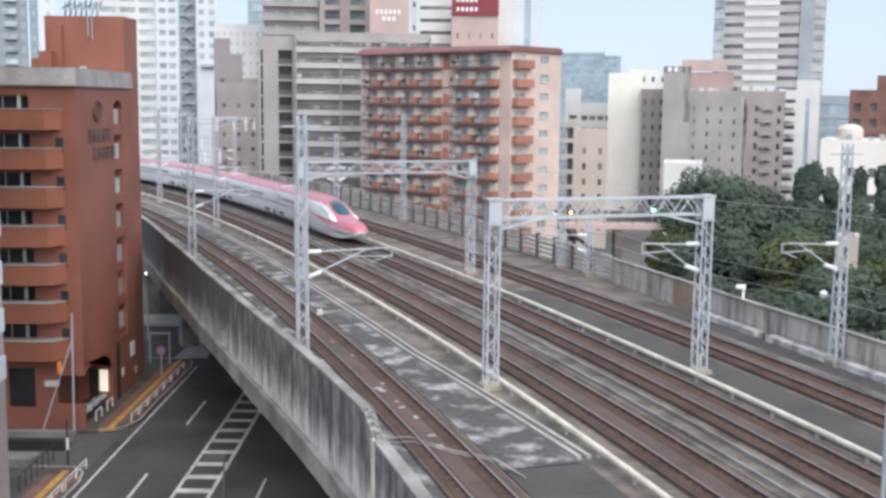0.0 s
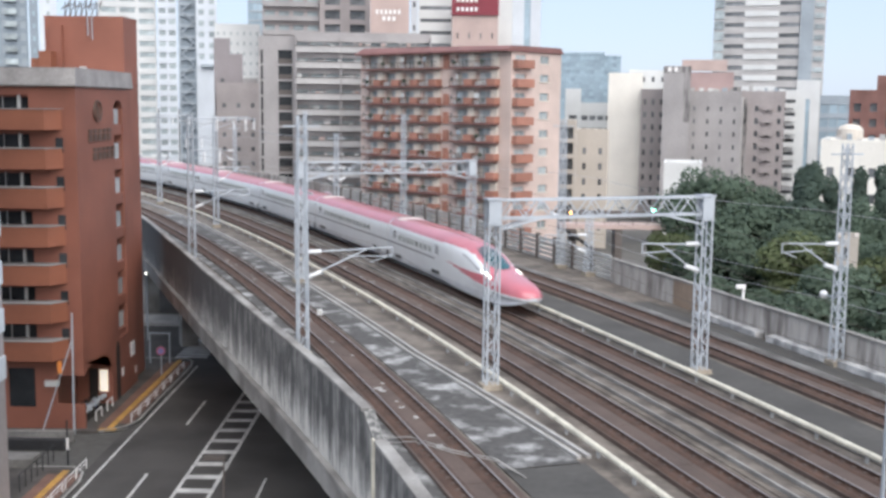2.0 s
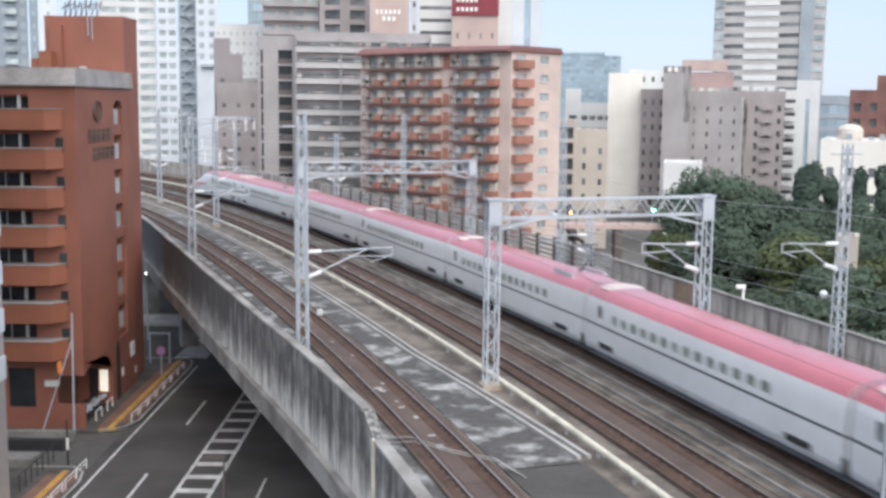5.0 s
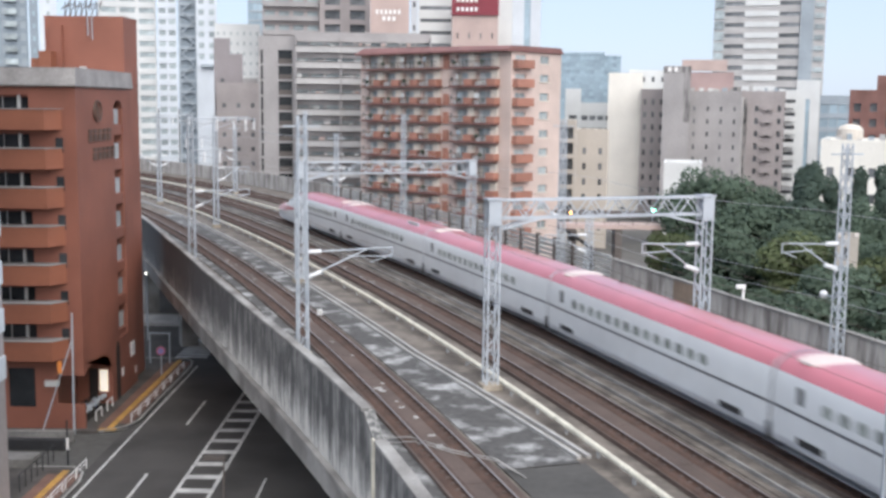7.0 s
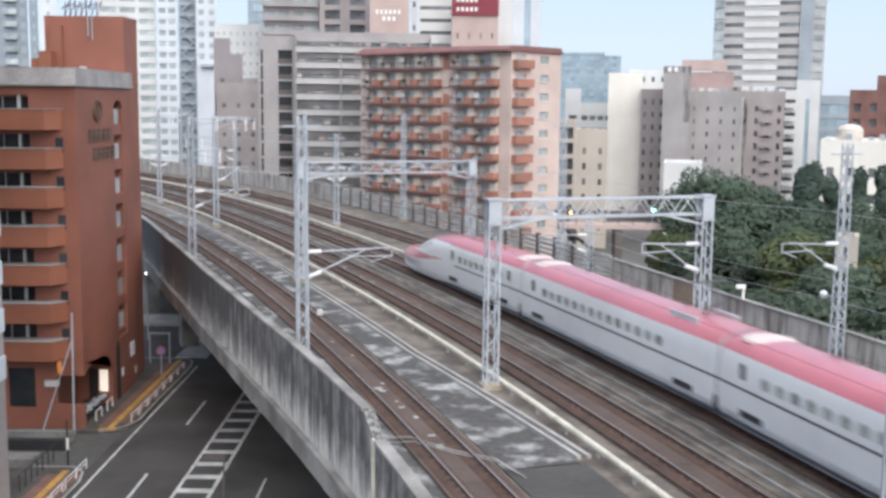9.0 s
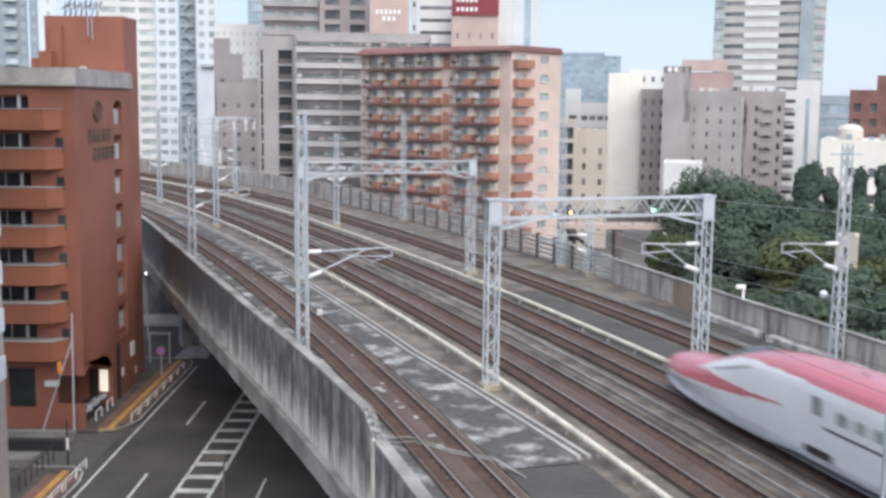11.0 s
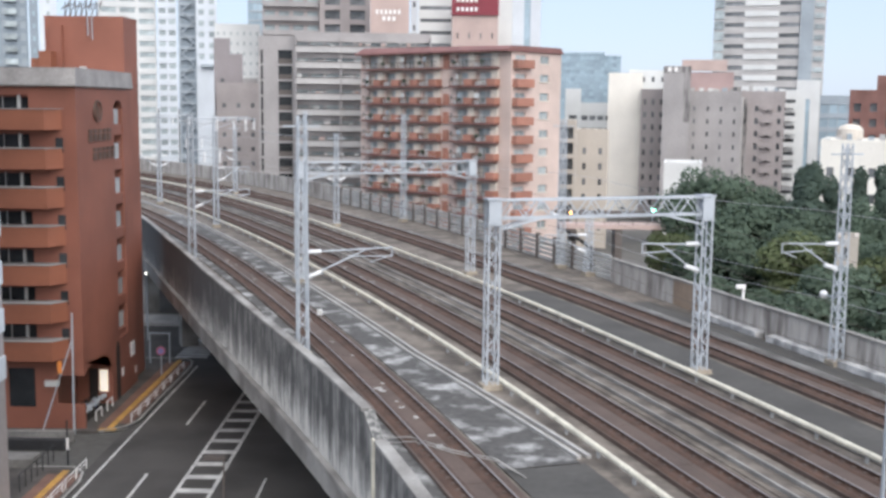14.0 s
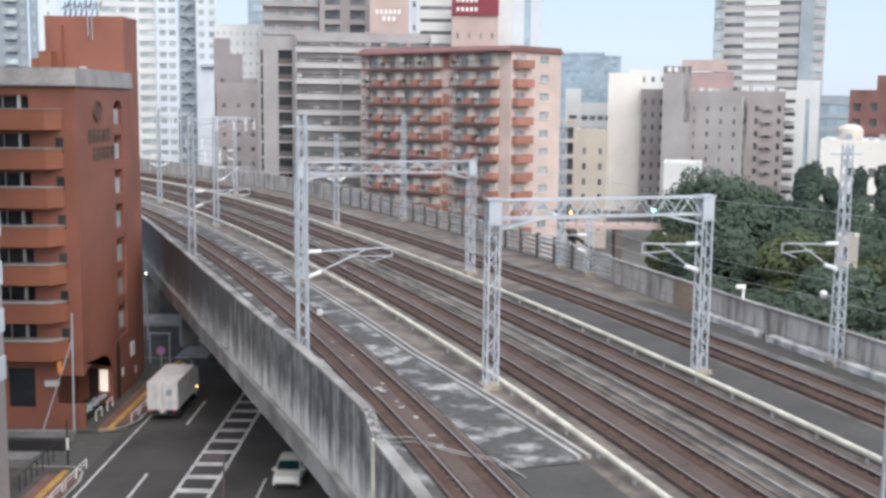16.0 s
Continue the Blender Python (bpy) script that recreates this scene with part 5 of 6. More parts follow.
# ---- trees
def tree(x, y, h, r, leafmat, conifer=False, seed=0, label="dense dark green broadleaf tree"):
    rnd = random.Random(seed)
    t = thing("tree", label, "tree", pose(x, y, GROUND), group="trees beside the viaduct")
    bm = bmesh.new()
    bar(bm, (0, 0, 0), (0, 0, h * 0.75), 0.32, 8, 0.08)
    for k in range(9):
        a, z = rnd.uniform(0, 6.28), h * rnd.uniform(0.3, 0.65)
        rr = r * rnd.uniform(0.5, 0.8)
        bar(bm, (0, 0, z), (rr * math.cos(a), rr * math.sin(a), z + rr * 0.6), 0.12, 5, 0.03)
    part("trunk", bm, "bark", t)
    verts, faces = [], []
    lobes = []
    for k in range(24):
        a = rnd.uniform(0, 6.28)
        if conifer:
            z = rnd.uniform(0.2, 1.0)
            q = r * (1.08 - z) * rnd.uniform(0.3, 0.85)
            lobes.append((q * math.cos(a), q * math.sin(a), h * z, r * (0.2 + 0.36 * (1 - z)), h * 0.07))
        else:
            z = rnd.uniform(0.45, 0.92)
            q = r * math.sqrt(max(0.05, 1 - ((z - 0.62) / 0.36) ** 2)) * rnd.uniform(0.2, 0.75)
            lobes.append((q * math.cos(a), q * math.sin(a), h * z, r * rnd.uniform(0.3, 0.5), r * rnd.uniform(0.25, 0.42)))
    for cx, cy, cz, lr, lh in lobes:
        for k in range(430):
            u = rnd.uniform(-1, 1)
            a = rnd.uniform(0, 6.28)
            q = math.sqrt(1 - u * u)
            f = rnd.uniform(0.78, 1.12)
            px, py, pz = cx + lr * q * f * math.cos(a), cy + lr * q * f * math.sin(a), cz + lh * u * f
            s = rnd.uniform(0.11, 0.27)
            out = Vector((q * math.cos(a) + rnd.uniform(-0.7, 0.7), q * math.sin(a) + rnd.uniform(-0.7, 0.7), u + 0.55 + rnd.uniform(-0.5, 0.5))).normalized()
            e1 = out.orthogonal().normalized()
            e1.rotate(Matrix.Rotation(rnd.uniform(0, 6.28), 3, out))
            e2 = out.cross(e1) * s * 0.75
            e1 = e1 * s
            i = len(verts)
            c = Vector((px, py, pz))
            verts += [c - e1, c + e2, c + e1, c - e2]
            faces.append((i, i + 1, i + 2, i + 3))
    me = bpy.data.meshes.new("crown")
    me.from_pydata([tuple(v) for v in verts], [], faces)
    me.materials.append(M[leafmat])
    ob = new("crown", me)
    ob.parent = t
    return t


def build_trees():
    rows = [(22.0, 106, 13.2, 3.0, "leaf2", 0), (26, 100, 13.5, 4.0, "leaf", 0), (25.5, 110, 18.2, 4.2, "leaf", 0), (30, 112, 17.0, 4.5, "leaf", 0), (34, 118, 15.5, 4.2, "leaf", 0),
            (30, 92, 13.5, 4.2, "leaf2", 0), (35.5, 106, 18.0, 3.6, "leaf3", 1), (38.2, 110, 17.8, 3.4, "leaf3", 1), (36, 97, 13.8, 4.4, "leaf", 0), (33, 102, 15.0, 4.2, "leaf", 0),
            (34.0, 104, 16.6, 3.2, "leaf3", 1), (39.7, 106, 17.6, 3.0, "leaf3", 1), (42.2, 107, 18.0, 3.0, "leaf3", 1), (33, 78, 10.8, 4.0, "leaf", 0), (31, 86, 12.0, 4.2, "leaf", 0),
            (28, 81, 10.5, 4.0, "leaf", 0), (37, 84, 12.5, 4.5, "leaf2", 0), (33.2, 68, 13.5, 3.6, "leaf3", 0), (42, 90, 15, 4.5, "leaf", 0), (25.5, 90, 10.5, 3.4, "leaf", 0), (22.5, 96, 9.6, 3.0, "leaf", 0),
            (29.5, 74, 9.2, 3.2, "leaf", 0), (36.5, 74, 12.8, 3.8, "leaf3", 0), (47, 95, 15.5, 4.0, "leaf", 0), (32, 97, 14.0, 4.6, "leaf", 0), (29, 104, 15.2, 4.6, "leaf", 0), (38, 91, 13.6, 4.6, "leaf", 0),
            (34, 90, 12.6, 4.4, "leaf2", 0), (39, 103, 15.4, 4.4, "leaf", 0), (36.5, 112, 18.0, 3.6, "leaf3", 1), (24, 102, 12.0, 3.4, "leaf", 0), (41, 84, 14.5, 4.6, "leaf", 0), (30.6, 84.3, 12.9, 2.4, "leaf", 0)]
    for i, (x, y, h, r, m, con) in enumerate(rows):
        lab = {"leaf": "dense dark green broadleaf tree behind the viaduct wall", "leaf2": "paler green leafy tree behind the viaduct wall", "leaf3": "dark pointed conifer among the trees"}[m]
        tree(x, y, h, r, m, con, i + 1, lab)


def build_hut():
    h = House("hut", "small pale hut among the trees", 31.5, 88.0, -20, 1.6, 3.0, 1.9, "beige", cap=0.2)
    h.windows("front", [(0.3, 0.8)], [(0.3, 1.2)], "glass", 0.15)
    h.done()


build_hut()
red_block()
salmon_flats()
far_city()
build_trees()


# ---- things on the street
def guard_rail(x, y, n=1):
    t = thing("guard_rail", "white steel pedestrian guard rail by the kerb", "guard rail", pose(x, y, GROUND + 0.15), group="guard rails along the kerb")
    for yy in (0.0, 2.0):
        bm = bmesh.new()
        bar(bm, (0, yy, 0), (0, yy, 0.66), 0.04, 8)
        part("post", bm, "signwhite", t)
    for z, r in ((0.62, 0.035), (0.36, 0.022)):
        bm = bmesh.new()
        bar(bm, (0, -0.05, z), (0, 2.05, z), r, 8)
        part("rail", bm, "signwhite", t)
    return t


def bicycle(x, y, a, col):
    t = thing("bicycle", "parked city bicycle by the entrance", "bicycle", pose(x, y, GROUND + 0.15, 0, 0, a), group="parked bicycles")
    for wx in (-0.52, 0.52):
        bm = bmesh.new()
        for k in range(16):
            p, q = 2 * math.pi * k / 16, 2 * math.pi * (k + 1) / 16
            bar(bm, (wx + 0.33 * math.cos(p), 0, 0.35 + 0.33 * math.sin(p)), (wx + 0.33 * math.cos(q), 0, 0.35 + 0.33 * math.sin(q)), 0.025, 5)
        part("wheel", bm, "tyre", t)
    bm = bmesh.new()
    for p, q in (((-0.52, 0, 0.35), (-0.1, 0, 0.3)), ((-0.1, 0, 0.3), (0.35, 0, 0.75)), ((-0.1, 0, 0.3), (-0.22, 0, 0.85)), ((-0.22, 0, 0.7), (-0.52, 0, 0.35)), ((0.35, 0, 0.95), (0.52, 0, 0.35))):
        bar(bm, p, q, 0.03, 6)
    part("frame", bm, col, t)
    bm = bmesh.new()
    bar(bm, (0.33, -0.28, 1.0), (0.33, 0.28, 1.0), 0.02, 6)
    part("handlebar", bm, "steel", t)
    bm = bmesh.new()
    box(bm, -0.34, -0.09, 0.84, -0.1, 0.09, 0.92)
    part("saddle", bm, "tyre", t)
    bm = bmesh.new()
    box(bm, 0.42, -0.18, 0.7, 0.75, 0.18, 0.95)
    part("basket", bm, "steel", t)


def build_street():
    for y in (81.2, 83.7, 86.2, 88.7, 91.2, 93.7, 96.2):
        guard_rail(-23.35, y)
    for y in (54.0, 56.5, 59.0, 61.5, 64.0, 66.5, 68.6):
        guard_rail(-23.35, y)
    # pole with a stay wire before the red building
    t = thing("utility_pole", "slender grey pole with a stay wire", "pole")
    bm = bmesh.new()
    bar(bm, (-26.8, 78.6, GROUND), (-26.7, 78.6, -3.0), 0.09, 8, 0.06)
    part("pole", bm, "steel", t)
    bm = bmesh.new()
    bar(bm, (-26.75, 78.6, -5.0), (-28.95, 77.8, GROUND), 0.05, 5)
    part("stay", bm, "steel", t)
    bm = bmesh.new()
    box(bm, -27.7, 78.15, -7.35, -27.42, 78.25, -6.5)
    part("marker", bm, "orange", t, "orange marker sleeve on the stay")
    t = thing("sign_post", "dark slim street post with a white sleeve", "post")
    bm = bmesh.new()
    bar(bm, (-24.9, 71.6, GROUND), (-24.9, 71.6, -8.9), 0.06, 8)
    part("post", bm, "dark", t)
    bm = bmesh.new()
    bar(bm, (-24.9, 71.6, -10.9), (-24.9, 71.6, -10.1), 0.09, 8)
    part("sleeve", bm, "signwhite", t)
    # no-parking sign: red ring round a blue disc
    t = thing("traffic_sign", "round red and blue no-parking sign on a pole", "sign")
    bm = bmesh.new()
    bar(bm, (-24.85, 96.1, GROUND + 0.15), (-24.85, 96.1, -9.3), 0.05, 8)
    part("post", bm, "steel", t)
    bm = bmesh.new()
    bar(bm, (-24.85, 96.0, -9.7), (-24.85, 96.04, -9.7), 0.40, 20)
    part("ring", bm, "signpink", t, "red ring of the sign")
    bm = bmesh.new()
    bar(bm, (-24.85, 95.96, -9.7), (-24.85, 95.995, -9.7), 0.26, 20)
    part("disc", bm, "signviolet", t, "blue disc of the sign")
    t = thing("street_sign_gantry", "slim grey steel frame on the pavement", "post")
    for x, y in ((-27.0, 100.5), (-25.2, 100.5)):
        bm = bmesh.new()
        bar(bm, (x, y, GROUND - 0.06), (x, y, GROUND + 2.9), 0.06, 6)
        part("post", bm, "steel", t)
    bm = bmesh.new()
    box(bm, -27.1, 100.45, GROUND + 2.902, -25.1, 100.55, GROUND + 3.0)
    part("crossbar", bm, "steel", t)
    # lamp over the median
    t = thing("street_lamp", "dark grey street lamp with a flat head", "street lamp")
    bm = bmesh.new()
    bar(bm, (-13.4, 66.0, GROUND), (-13.35, 66.0, -9.55), 0.09, 8, 0.06)
    part("pole", bm, "brownpost", t)
    bm = bmesh.new()
    box(bm, -14.6, 65.75, -9.62, -13.25, 66.25, -9.42)
    bmesh.ops.bevel(bm, geom=bm.edges[:], offset=0.05, segments=2)
    part("head", bm, "brownpost", t)
    # cycle stands and bicycles
    for y in (81.5, 84.3):
        t = thing("cycle_stand", "white tubular cycle stand", "cycle stand", group="cycle stands")
        bm = bmesh.new()
        bar(bm, (-26.1, y, GROUND + 0.15), (-26.1, y, GROUND + 0.85), 0.05, 6)
        bar(bm, (-26.1, y + 1.4, GROUND + 0.15), (-26.1, y + 1.4, GROUND + 0.85), 0.05, 6)
        bar(bm, (-26.1, y - 0.04, GROUND + 0.87), (-26.1, y + 1.44, GROUND + 0.87), 0.05, 6)
        part("tube", bm, "signwhite", t)
    for k in range(9):
        bicycle(-27.5 + 0.1 * (k % 3), 80.6 + k * 0.62, 8 + 5 * (k % 3), ("signblue", "steel", "dark", "steel", "carsilver")[k % 5])
    # low walls and steps by the crossing
    t = thing("low_wall", "low grey concrete wall with a dark ledge", "wall")
    for m, a in (("concrete", (-33, 76.6, GROUND, -26.2, 77.0, GROUND + 0.8)), ("dark", (-33, 74.8, GROUND, -26.3, 75.4, GROUND + 0.7)), ("concrete", (-33, 70.5, GROUND + 0.15, -26.9, 72.0, GROUND + 0.75))):
        bm = bmesh.new()
        box(bm, *a)
        bmesh.ops.bevel(bm, geom=bm.edges[:], offset=0.04)
        part("wall_block", bm, m, t)
    t = thing("railing", "dark steel railing beside the low wall", "railing")
    for k in range(7):
        bm = bmesh.new()
        bar(bm, (-26.0, 66.0 + k * 1.0, GROUND + 0.15), (-26.0, 66.0 + k * 1.0, GROUND + 1.2), 0.035, 5)
        part("post", bm, "dark", t)
    bm = bmesh.new()
    bar(bm, (-26.0, 65.9, GROUND + 1.22), (-26.0, 72.1, GROUND + 1.22), 0.04, 5)
    part("handrail", bm, "dark", t)
    t = thing("vending_sign", "small pale notice board on the wall", "notice")
    bm = bmesh.new()
    box(bm, -26.25 + 0.004, 91.6, -9.2, -26.18, 92.7, -8.0)
    part("board", bm, "signwhite", t)
    # white fittings on the far wall
    t = thing("wall_camera", "white bracket box standing on the viaduct wall", "fixture")
    p = on(-21.0, 10.88, 1.36)
    bm = bmesh.new()
    bar(bm, p, p + Vector((0, 0, 0.75)), 0.09, 8)
    part("stem", bm, "signwhite", t)
    bm = bmesh.new()
    box(bm, -0.42, -0.13, 0.62, 0.12, 0.13, 0.82, Matrix.Translation(p))
    part("box", bm, "signwhite", t)
    t = thing("insulator_pot", "white ball insulator on the far mast", "insulator")
    p = on(-13.2, 10.2, 3.0)
    bm = bmesh.new()
    bmesh.ops.create_uvsphere(bm, u_segments=12, v_segments=8, radius=0.2)
    bm.transform(Matrix.Translation(p))
    part("ball", bm, "insul", t)
    bm = bmesh.new()
    bar(bm, p, on(-12.2, 10.2, 3.0), 0.04, 6)
    part("arm", bm, "steel", t)
    t = thing("trackside_box", "small pale equipment box beside the near track", "equipment")
    p = on(-29.6, -11.75, DECK)
    bm = bmesh.new()
    bar(bm, p, p + Vector((0, 0, 0.5)), 0.05, 6)
    part("post", bm, "rust", t)
    bm = bmesh.new()
    box(bm, -0.14, -0.12, 0.44, 0.14, 0.12, 0.76, Matrix.Translation(p))
    bmesh.ops.bevel(bm, geom=bm.edges[:], offset=0.07, segments=2)
    part("box", bm, "frame", t)

    # lamp under the viaduct and mortar bits on the near track
    t = thing("street_lamp", "lit lamp on a thin pole by the underpass", "street lamp")
    bm = bmesh.new()
    bar(bm, (-30.0, 111.0, GROUND), (-30.0, 111.0, -5.3), 0.07, 6)
    part("pole", bm, "steel", t)
    bm = bmesh.new()
    bmesh.ops.create_uvsphere(bm, u_segments=10, v_segments=6, radius=0.13)
    bm.transform(Matrix.Translation((-30.0, 111.0, -5.1)))
    part("globe", bm, "lamp", t)
    rnd = random.Random(21)
    bm = bmesh.new()
    for k in range(24):
        m = line_pose(rnd.uniform(-60, 2), rnd.choice([-12.5, -12.5, -12.5, -4.8]) + rnd.uniform(-0.3, 0.3), -0.209) @ Matrix.Rotation(rnd.uniform(0, 3), 4, "Z")
        w = rnd.uniform(0.05, 0.14)
        box(bm, -w * 1.6, -w, 0, w * 1.6, w, 0.012, m)
    tagged(part("mortar_bits", bm, "kerb"), "small pale mortar bits on the track slabs", "debris", kind="stuff")
    # loose hoses across the near track
    for k in range(2):
        t = thing("hose", "thin pale hose lying across the near track", "hose", group="loose hoses")
        bm = bmesh.new()
        pts = [on(-5.5 - 0.7 * k, -14.2, -0.3), on(-4.6 - 0.6 * k, -13.4, -0.05), on(-3.2 - 0.4 * k, -12.3, -0.16), on(-1.6 - 0.3 * k, -11.2, -0.05), on(-0.4, -10.6, -0.31)]
        for a, b in zip(pts, pts[1:]):
            bar(bm, a, b, 0.022, 6)
        part("tube", bm, "kerb", t)


build_street()


# ---- the train
SECTION = [(1.40, 0.48), (1.435, 0.56), (1.452, 0.75), (1.463, 0.98), (1.4725, 1.4), (1.472, 1.71), (1.471, 1.82), (1.468, 2.05), (1.455, 2.4), (1.42, 2.75),
           (1.355, 3.0), (1.22, 3.23), (0.98, 3.39), (0.66, 3.49), (0.33, 3.535), (0.0, 3.54)]
NOSE = 13.0
CARS = []


def nose_dims(u):
    """Half-width, top and bottom height at u metres behind the tip."""
    top = float(np.interp(u, [0, 0.12, 0.4, 0.9, 1.6, 2.6, 3.6, 4.3, 5.2, 6.2, 7.4, 8.8, 10.6, 12.2], [1.08, 1.28, 1.48, 1.66, 1.78, 1.90, 2.03, 2.14, 2.46, 2.82, 3.14, 3.35, 3.49, 3.54]))
    wid = float(np.interp(u, [0, 0.1, 0.35, 0.8, 1.5, 2.6, 4, 6, 8, 10, 12.5], [0.16, 0.45, 0.72, 0.95, 1.13, 1.27, 1.36, 1.43, 1.46, 1.47, 1.4725]))
    bot = float(np.interp(u, [0, 0.3, 1.0, 2.0, 3.5, 7, 9.5, 11, 13], [0.86, 0.70, 0.52, 0.38, 0.31, 0.27, 0.34, 0.48, 0.48]))
    return wid, top, bot


def fine_section(nosed):
    """The half outline, with more points on the end cars."""
    if not nosed:
        return SECTION
    out = []
    for (y0, z0), (y1, z1) in zip(SECTION, SECTION[1:]):
        k = max(1, int(round(math.hypot(y1 - y0, z1 - z0) / 0.085)))
        out += [(y0 + (y1 - y0) * i / k, z0 + (z1 - z0) * i / k) for i in range(k)]
    return out + [SECTION[-1]]


def red_low(u):
    """The lower edge of the crimson on the nose."""
    return float(np.interp(u, [0, 0.6, 1.5, 3, 5, 7, 9, 10.4], [1.0, 1.05, 1.08, 1.12, 1.26, 1.47, 1.71, 1.9]))


def ring_at(u, nosed):
    sec = fine_section(nosed)
    if not nosed or u >= NOSE:
        return list(sec)
    w, top, bot = nose_dims(u)
    f = min(1.0, u / NOSE) ** 0.9
    out = []
    n = len(sec)
    for k, (y, z) in enumerate(sec):
        a = -0.42 + (math.pi / 2 + 0.42) * k / (n - 1)
        ey = math.cos(a) ** 0.75 if 0 < a < 1.57 else (math.cos(a) if a <= 0 else 0.0)
        zc = 0.36
        ez = zc + (1 - zc) * math.sin(a) ** 1.1 if a > 0 else zc * (1 + math.sin(a) / math.sin(0.42))
        yn, zn = y / 1.4725, (z - 0.48) / 3.06
        yy, zz = w * (yn * f + ey * (1 - f)) if k < n - 1 else 0.0, bot + (top - bot) * (zn * f + ez * (1 - f))
        # hollow chin between the lip of the hood and the skirt
        lip = red_low(u) - 0.10
        if u < 7 and zz < lip:
            yy *= 1 - 0.20 * (1 - u / 7) * math.sin(math.pi * min(1.0, (lip - zz) / max(0.05, lip - bot)))
        out.append((yy, zz))
    return out


def is_red(u, z, nosed):
    """Crimson: the roof, the hood, and a streak that tapers back along the side."""
    if not nosed or u > 13.5:
        return z > 3.02
    low = red_low(u)
    if u < 4.2:
        return z > low
    roof = float(np.interp(u, [4.2, 4.8, 5.6, 6.6, 8, 10, 13.5], [1.92, 2.14, 2.42, 2.74, 2.96, 3.02, 3.02]))
    streak = float(np.interp(u, [4.2, 6, 8, 10.4], [0.62, 0.42, 0.22, 0.0]))
    return z > roof or low < z < low + streak


def side_at(u, z):
    """The half-width of the nose at height z."""
    r = ring_at(u, True)
    return float(np.interp(z, [p[1] for p in r], [p[0] for p in r]))


def build_car(length, nosed, first, pantograph=False, fairing=True):
    t = thing("train_car", "silver-white high-speed train car with crimson roof" if not nosed else "streamlined crimson-nosed silver high-speed train end car", "train", group="cars of the train")
    # stations along the car, x forward from its middle
    xf, xb = length / 2 - 0.12, -length / 2 + 0.12
    if nosed:
        us = [0, 0.05, 0.12, 0.22, 0.36, 0.55, 0.8] + [1.05 + 0.25 * k for k in range(48)]
        xs = [length / 2 - u for u in us] + list(np.linspace(length / 2 - 13.6, xb, 6))
    else:
        xs = list(np.linspace(xf, xb, 9))
    bms = {k: bmesh.new() for k in ("body", "roof", "skirt", "stripe", "end_wall")}
    rings = []
    for x in xs:
        half = ring_at(length / 2 - x, nosed)
        rings.append([(x, y, z) for y, z in half] + [(x, -y, z) for y, z in half[-2::-1]])
    nv = len(rings[0])
    for i, (a, b) in enumerate(zip(rings, rings[1:])):
        u = length / 2 - (a[0][0] + b[0][0]) / 2
        for k in range(nv - 1):
            kk = min(k, nv - 2 - k)
            zc = (a[k][2] + a[k + 1][2] + b[k][2] + b[k + 1][2]) / 4
            key = "body"
            if is_red(u, zc, nosed):
                key = "roof"
            elif zc < (0.75 if u > 3 or not nosed else 0.9):
                key = "skirt"
            elif 1.71 < zc < 1.82 and (not nosed or u > 13):
                key = "stripe"
            bm = bms[key]
            bm.faces.new([bm.verts.new(p) for p in (a[k], b[k], b[k + 1], a[k + 1])])
    # end walls
    for r, rev in ((rings[0], True), (rings[-1], False)):
        f = [bms["end_wall"].verts.new(p) for p in r]
        bms["end_wall"].faces.new(f if rev else f[::-1])
    f = bms["skirt"]
    f.faces.new([f.verts.new((x, s, 0.2)) for x, s in ((xs[-1], -1.28), (xs[-1], 1.28), (length / 2 - (4 if nosed else 0.12), 1.2), (length / 2 - (4 if nosed else 0.12), -1.2))])
    for k, bm in bms.items():
        bmesh.ops.remove_doubles(bm, verts=bm.verts[:], dist=0.0005)
        bmesh.ops.recalc_face_normals(bm, faces=bm.faces[:])
        for fc in bm.faces:
            fc.smooth = len(fc.verts) == 4
        part(k, bm, {"end_wall": "trainskirt", "body": "trainwhite", "roof": "trainred", "skirt": "trainskirt", "stripe": "trainline"}[k], t,
             {"end_wall": "", "body": "", "roof": "crimson painted roof", "skirt": "pale grey lower skirt", "stripe": "dark grey waist stripe"}[k])
    # windows and doors on both sides
    win = None
    x_hi = length / 2 - (13.3 if nosed else 4.2)
    x_lo = -length / 2 + (2.5 if nosed else 3.0)
    n = int((x_hi - x_lo) / 0.93)
    for sgn in (-1, 1):
        for i in range(n):
            x = x_lo + (i + 0.5) * (x_hi - x_lo) / n
            if win is None:
                bm = bmesh.new()
                vs = box(bm, -0.26, -0.012, -0.28, 0.26, 0.012, 0.28)
                bmesh.ops.bevel(bm, geom=[e for e in bm.edges if abs(e.verts[0].co.y - e.verts[1].co.y) > 0.01], offset=0.09, segments=2, affect="EDGES")
                ob = part("window", bm, "trainglass", t)
                win = ob.data
            else:
                ob = again("window", win, t)
            ob.matrix_basis = Matrix.Translation((x, sgn * 1.462, 2.22)) @ Matrix.Rotation(sgn * radians(-2.5), 4, "X")
        for x in ((-length / 2 + 1.9,) if not nosed else (-length / 2 + 1.7, length / 2 - 12.4)):
            bm = bmesh.new()
            box(bm, -0.16, -0.012, -0.42, 0.16, 0.012, 0.42)
            ob = part("door_window", bm, "dark", t)
            ob.matrix_basis = Matrix.Translation((x, sgn * 1.462, 2.3)) @ Matrix.Rotation(sgn * radians(-2.5), 4, "X")
        for x in (-length / 2 + 2.6, length / 2 - (12.6 if nosed else 2.6)):
            bm = bmesh.new()
            box(bm, -0.75, -0.012, -0.13, 0.75, 0.012, 0.13)
            ob = part("bogie_vent", bm, "dark", t)
            ob.matrix_basis = Matrix.Translation((x, sgn * 1.4735, 0.86))
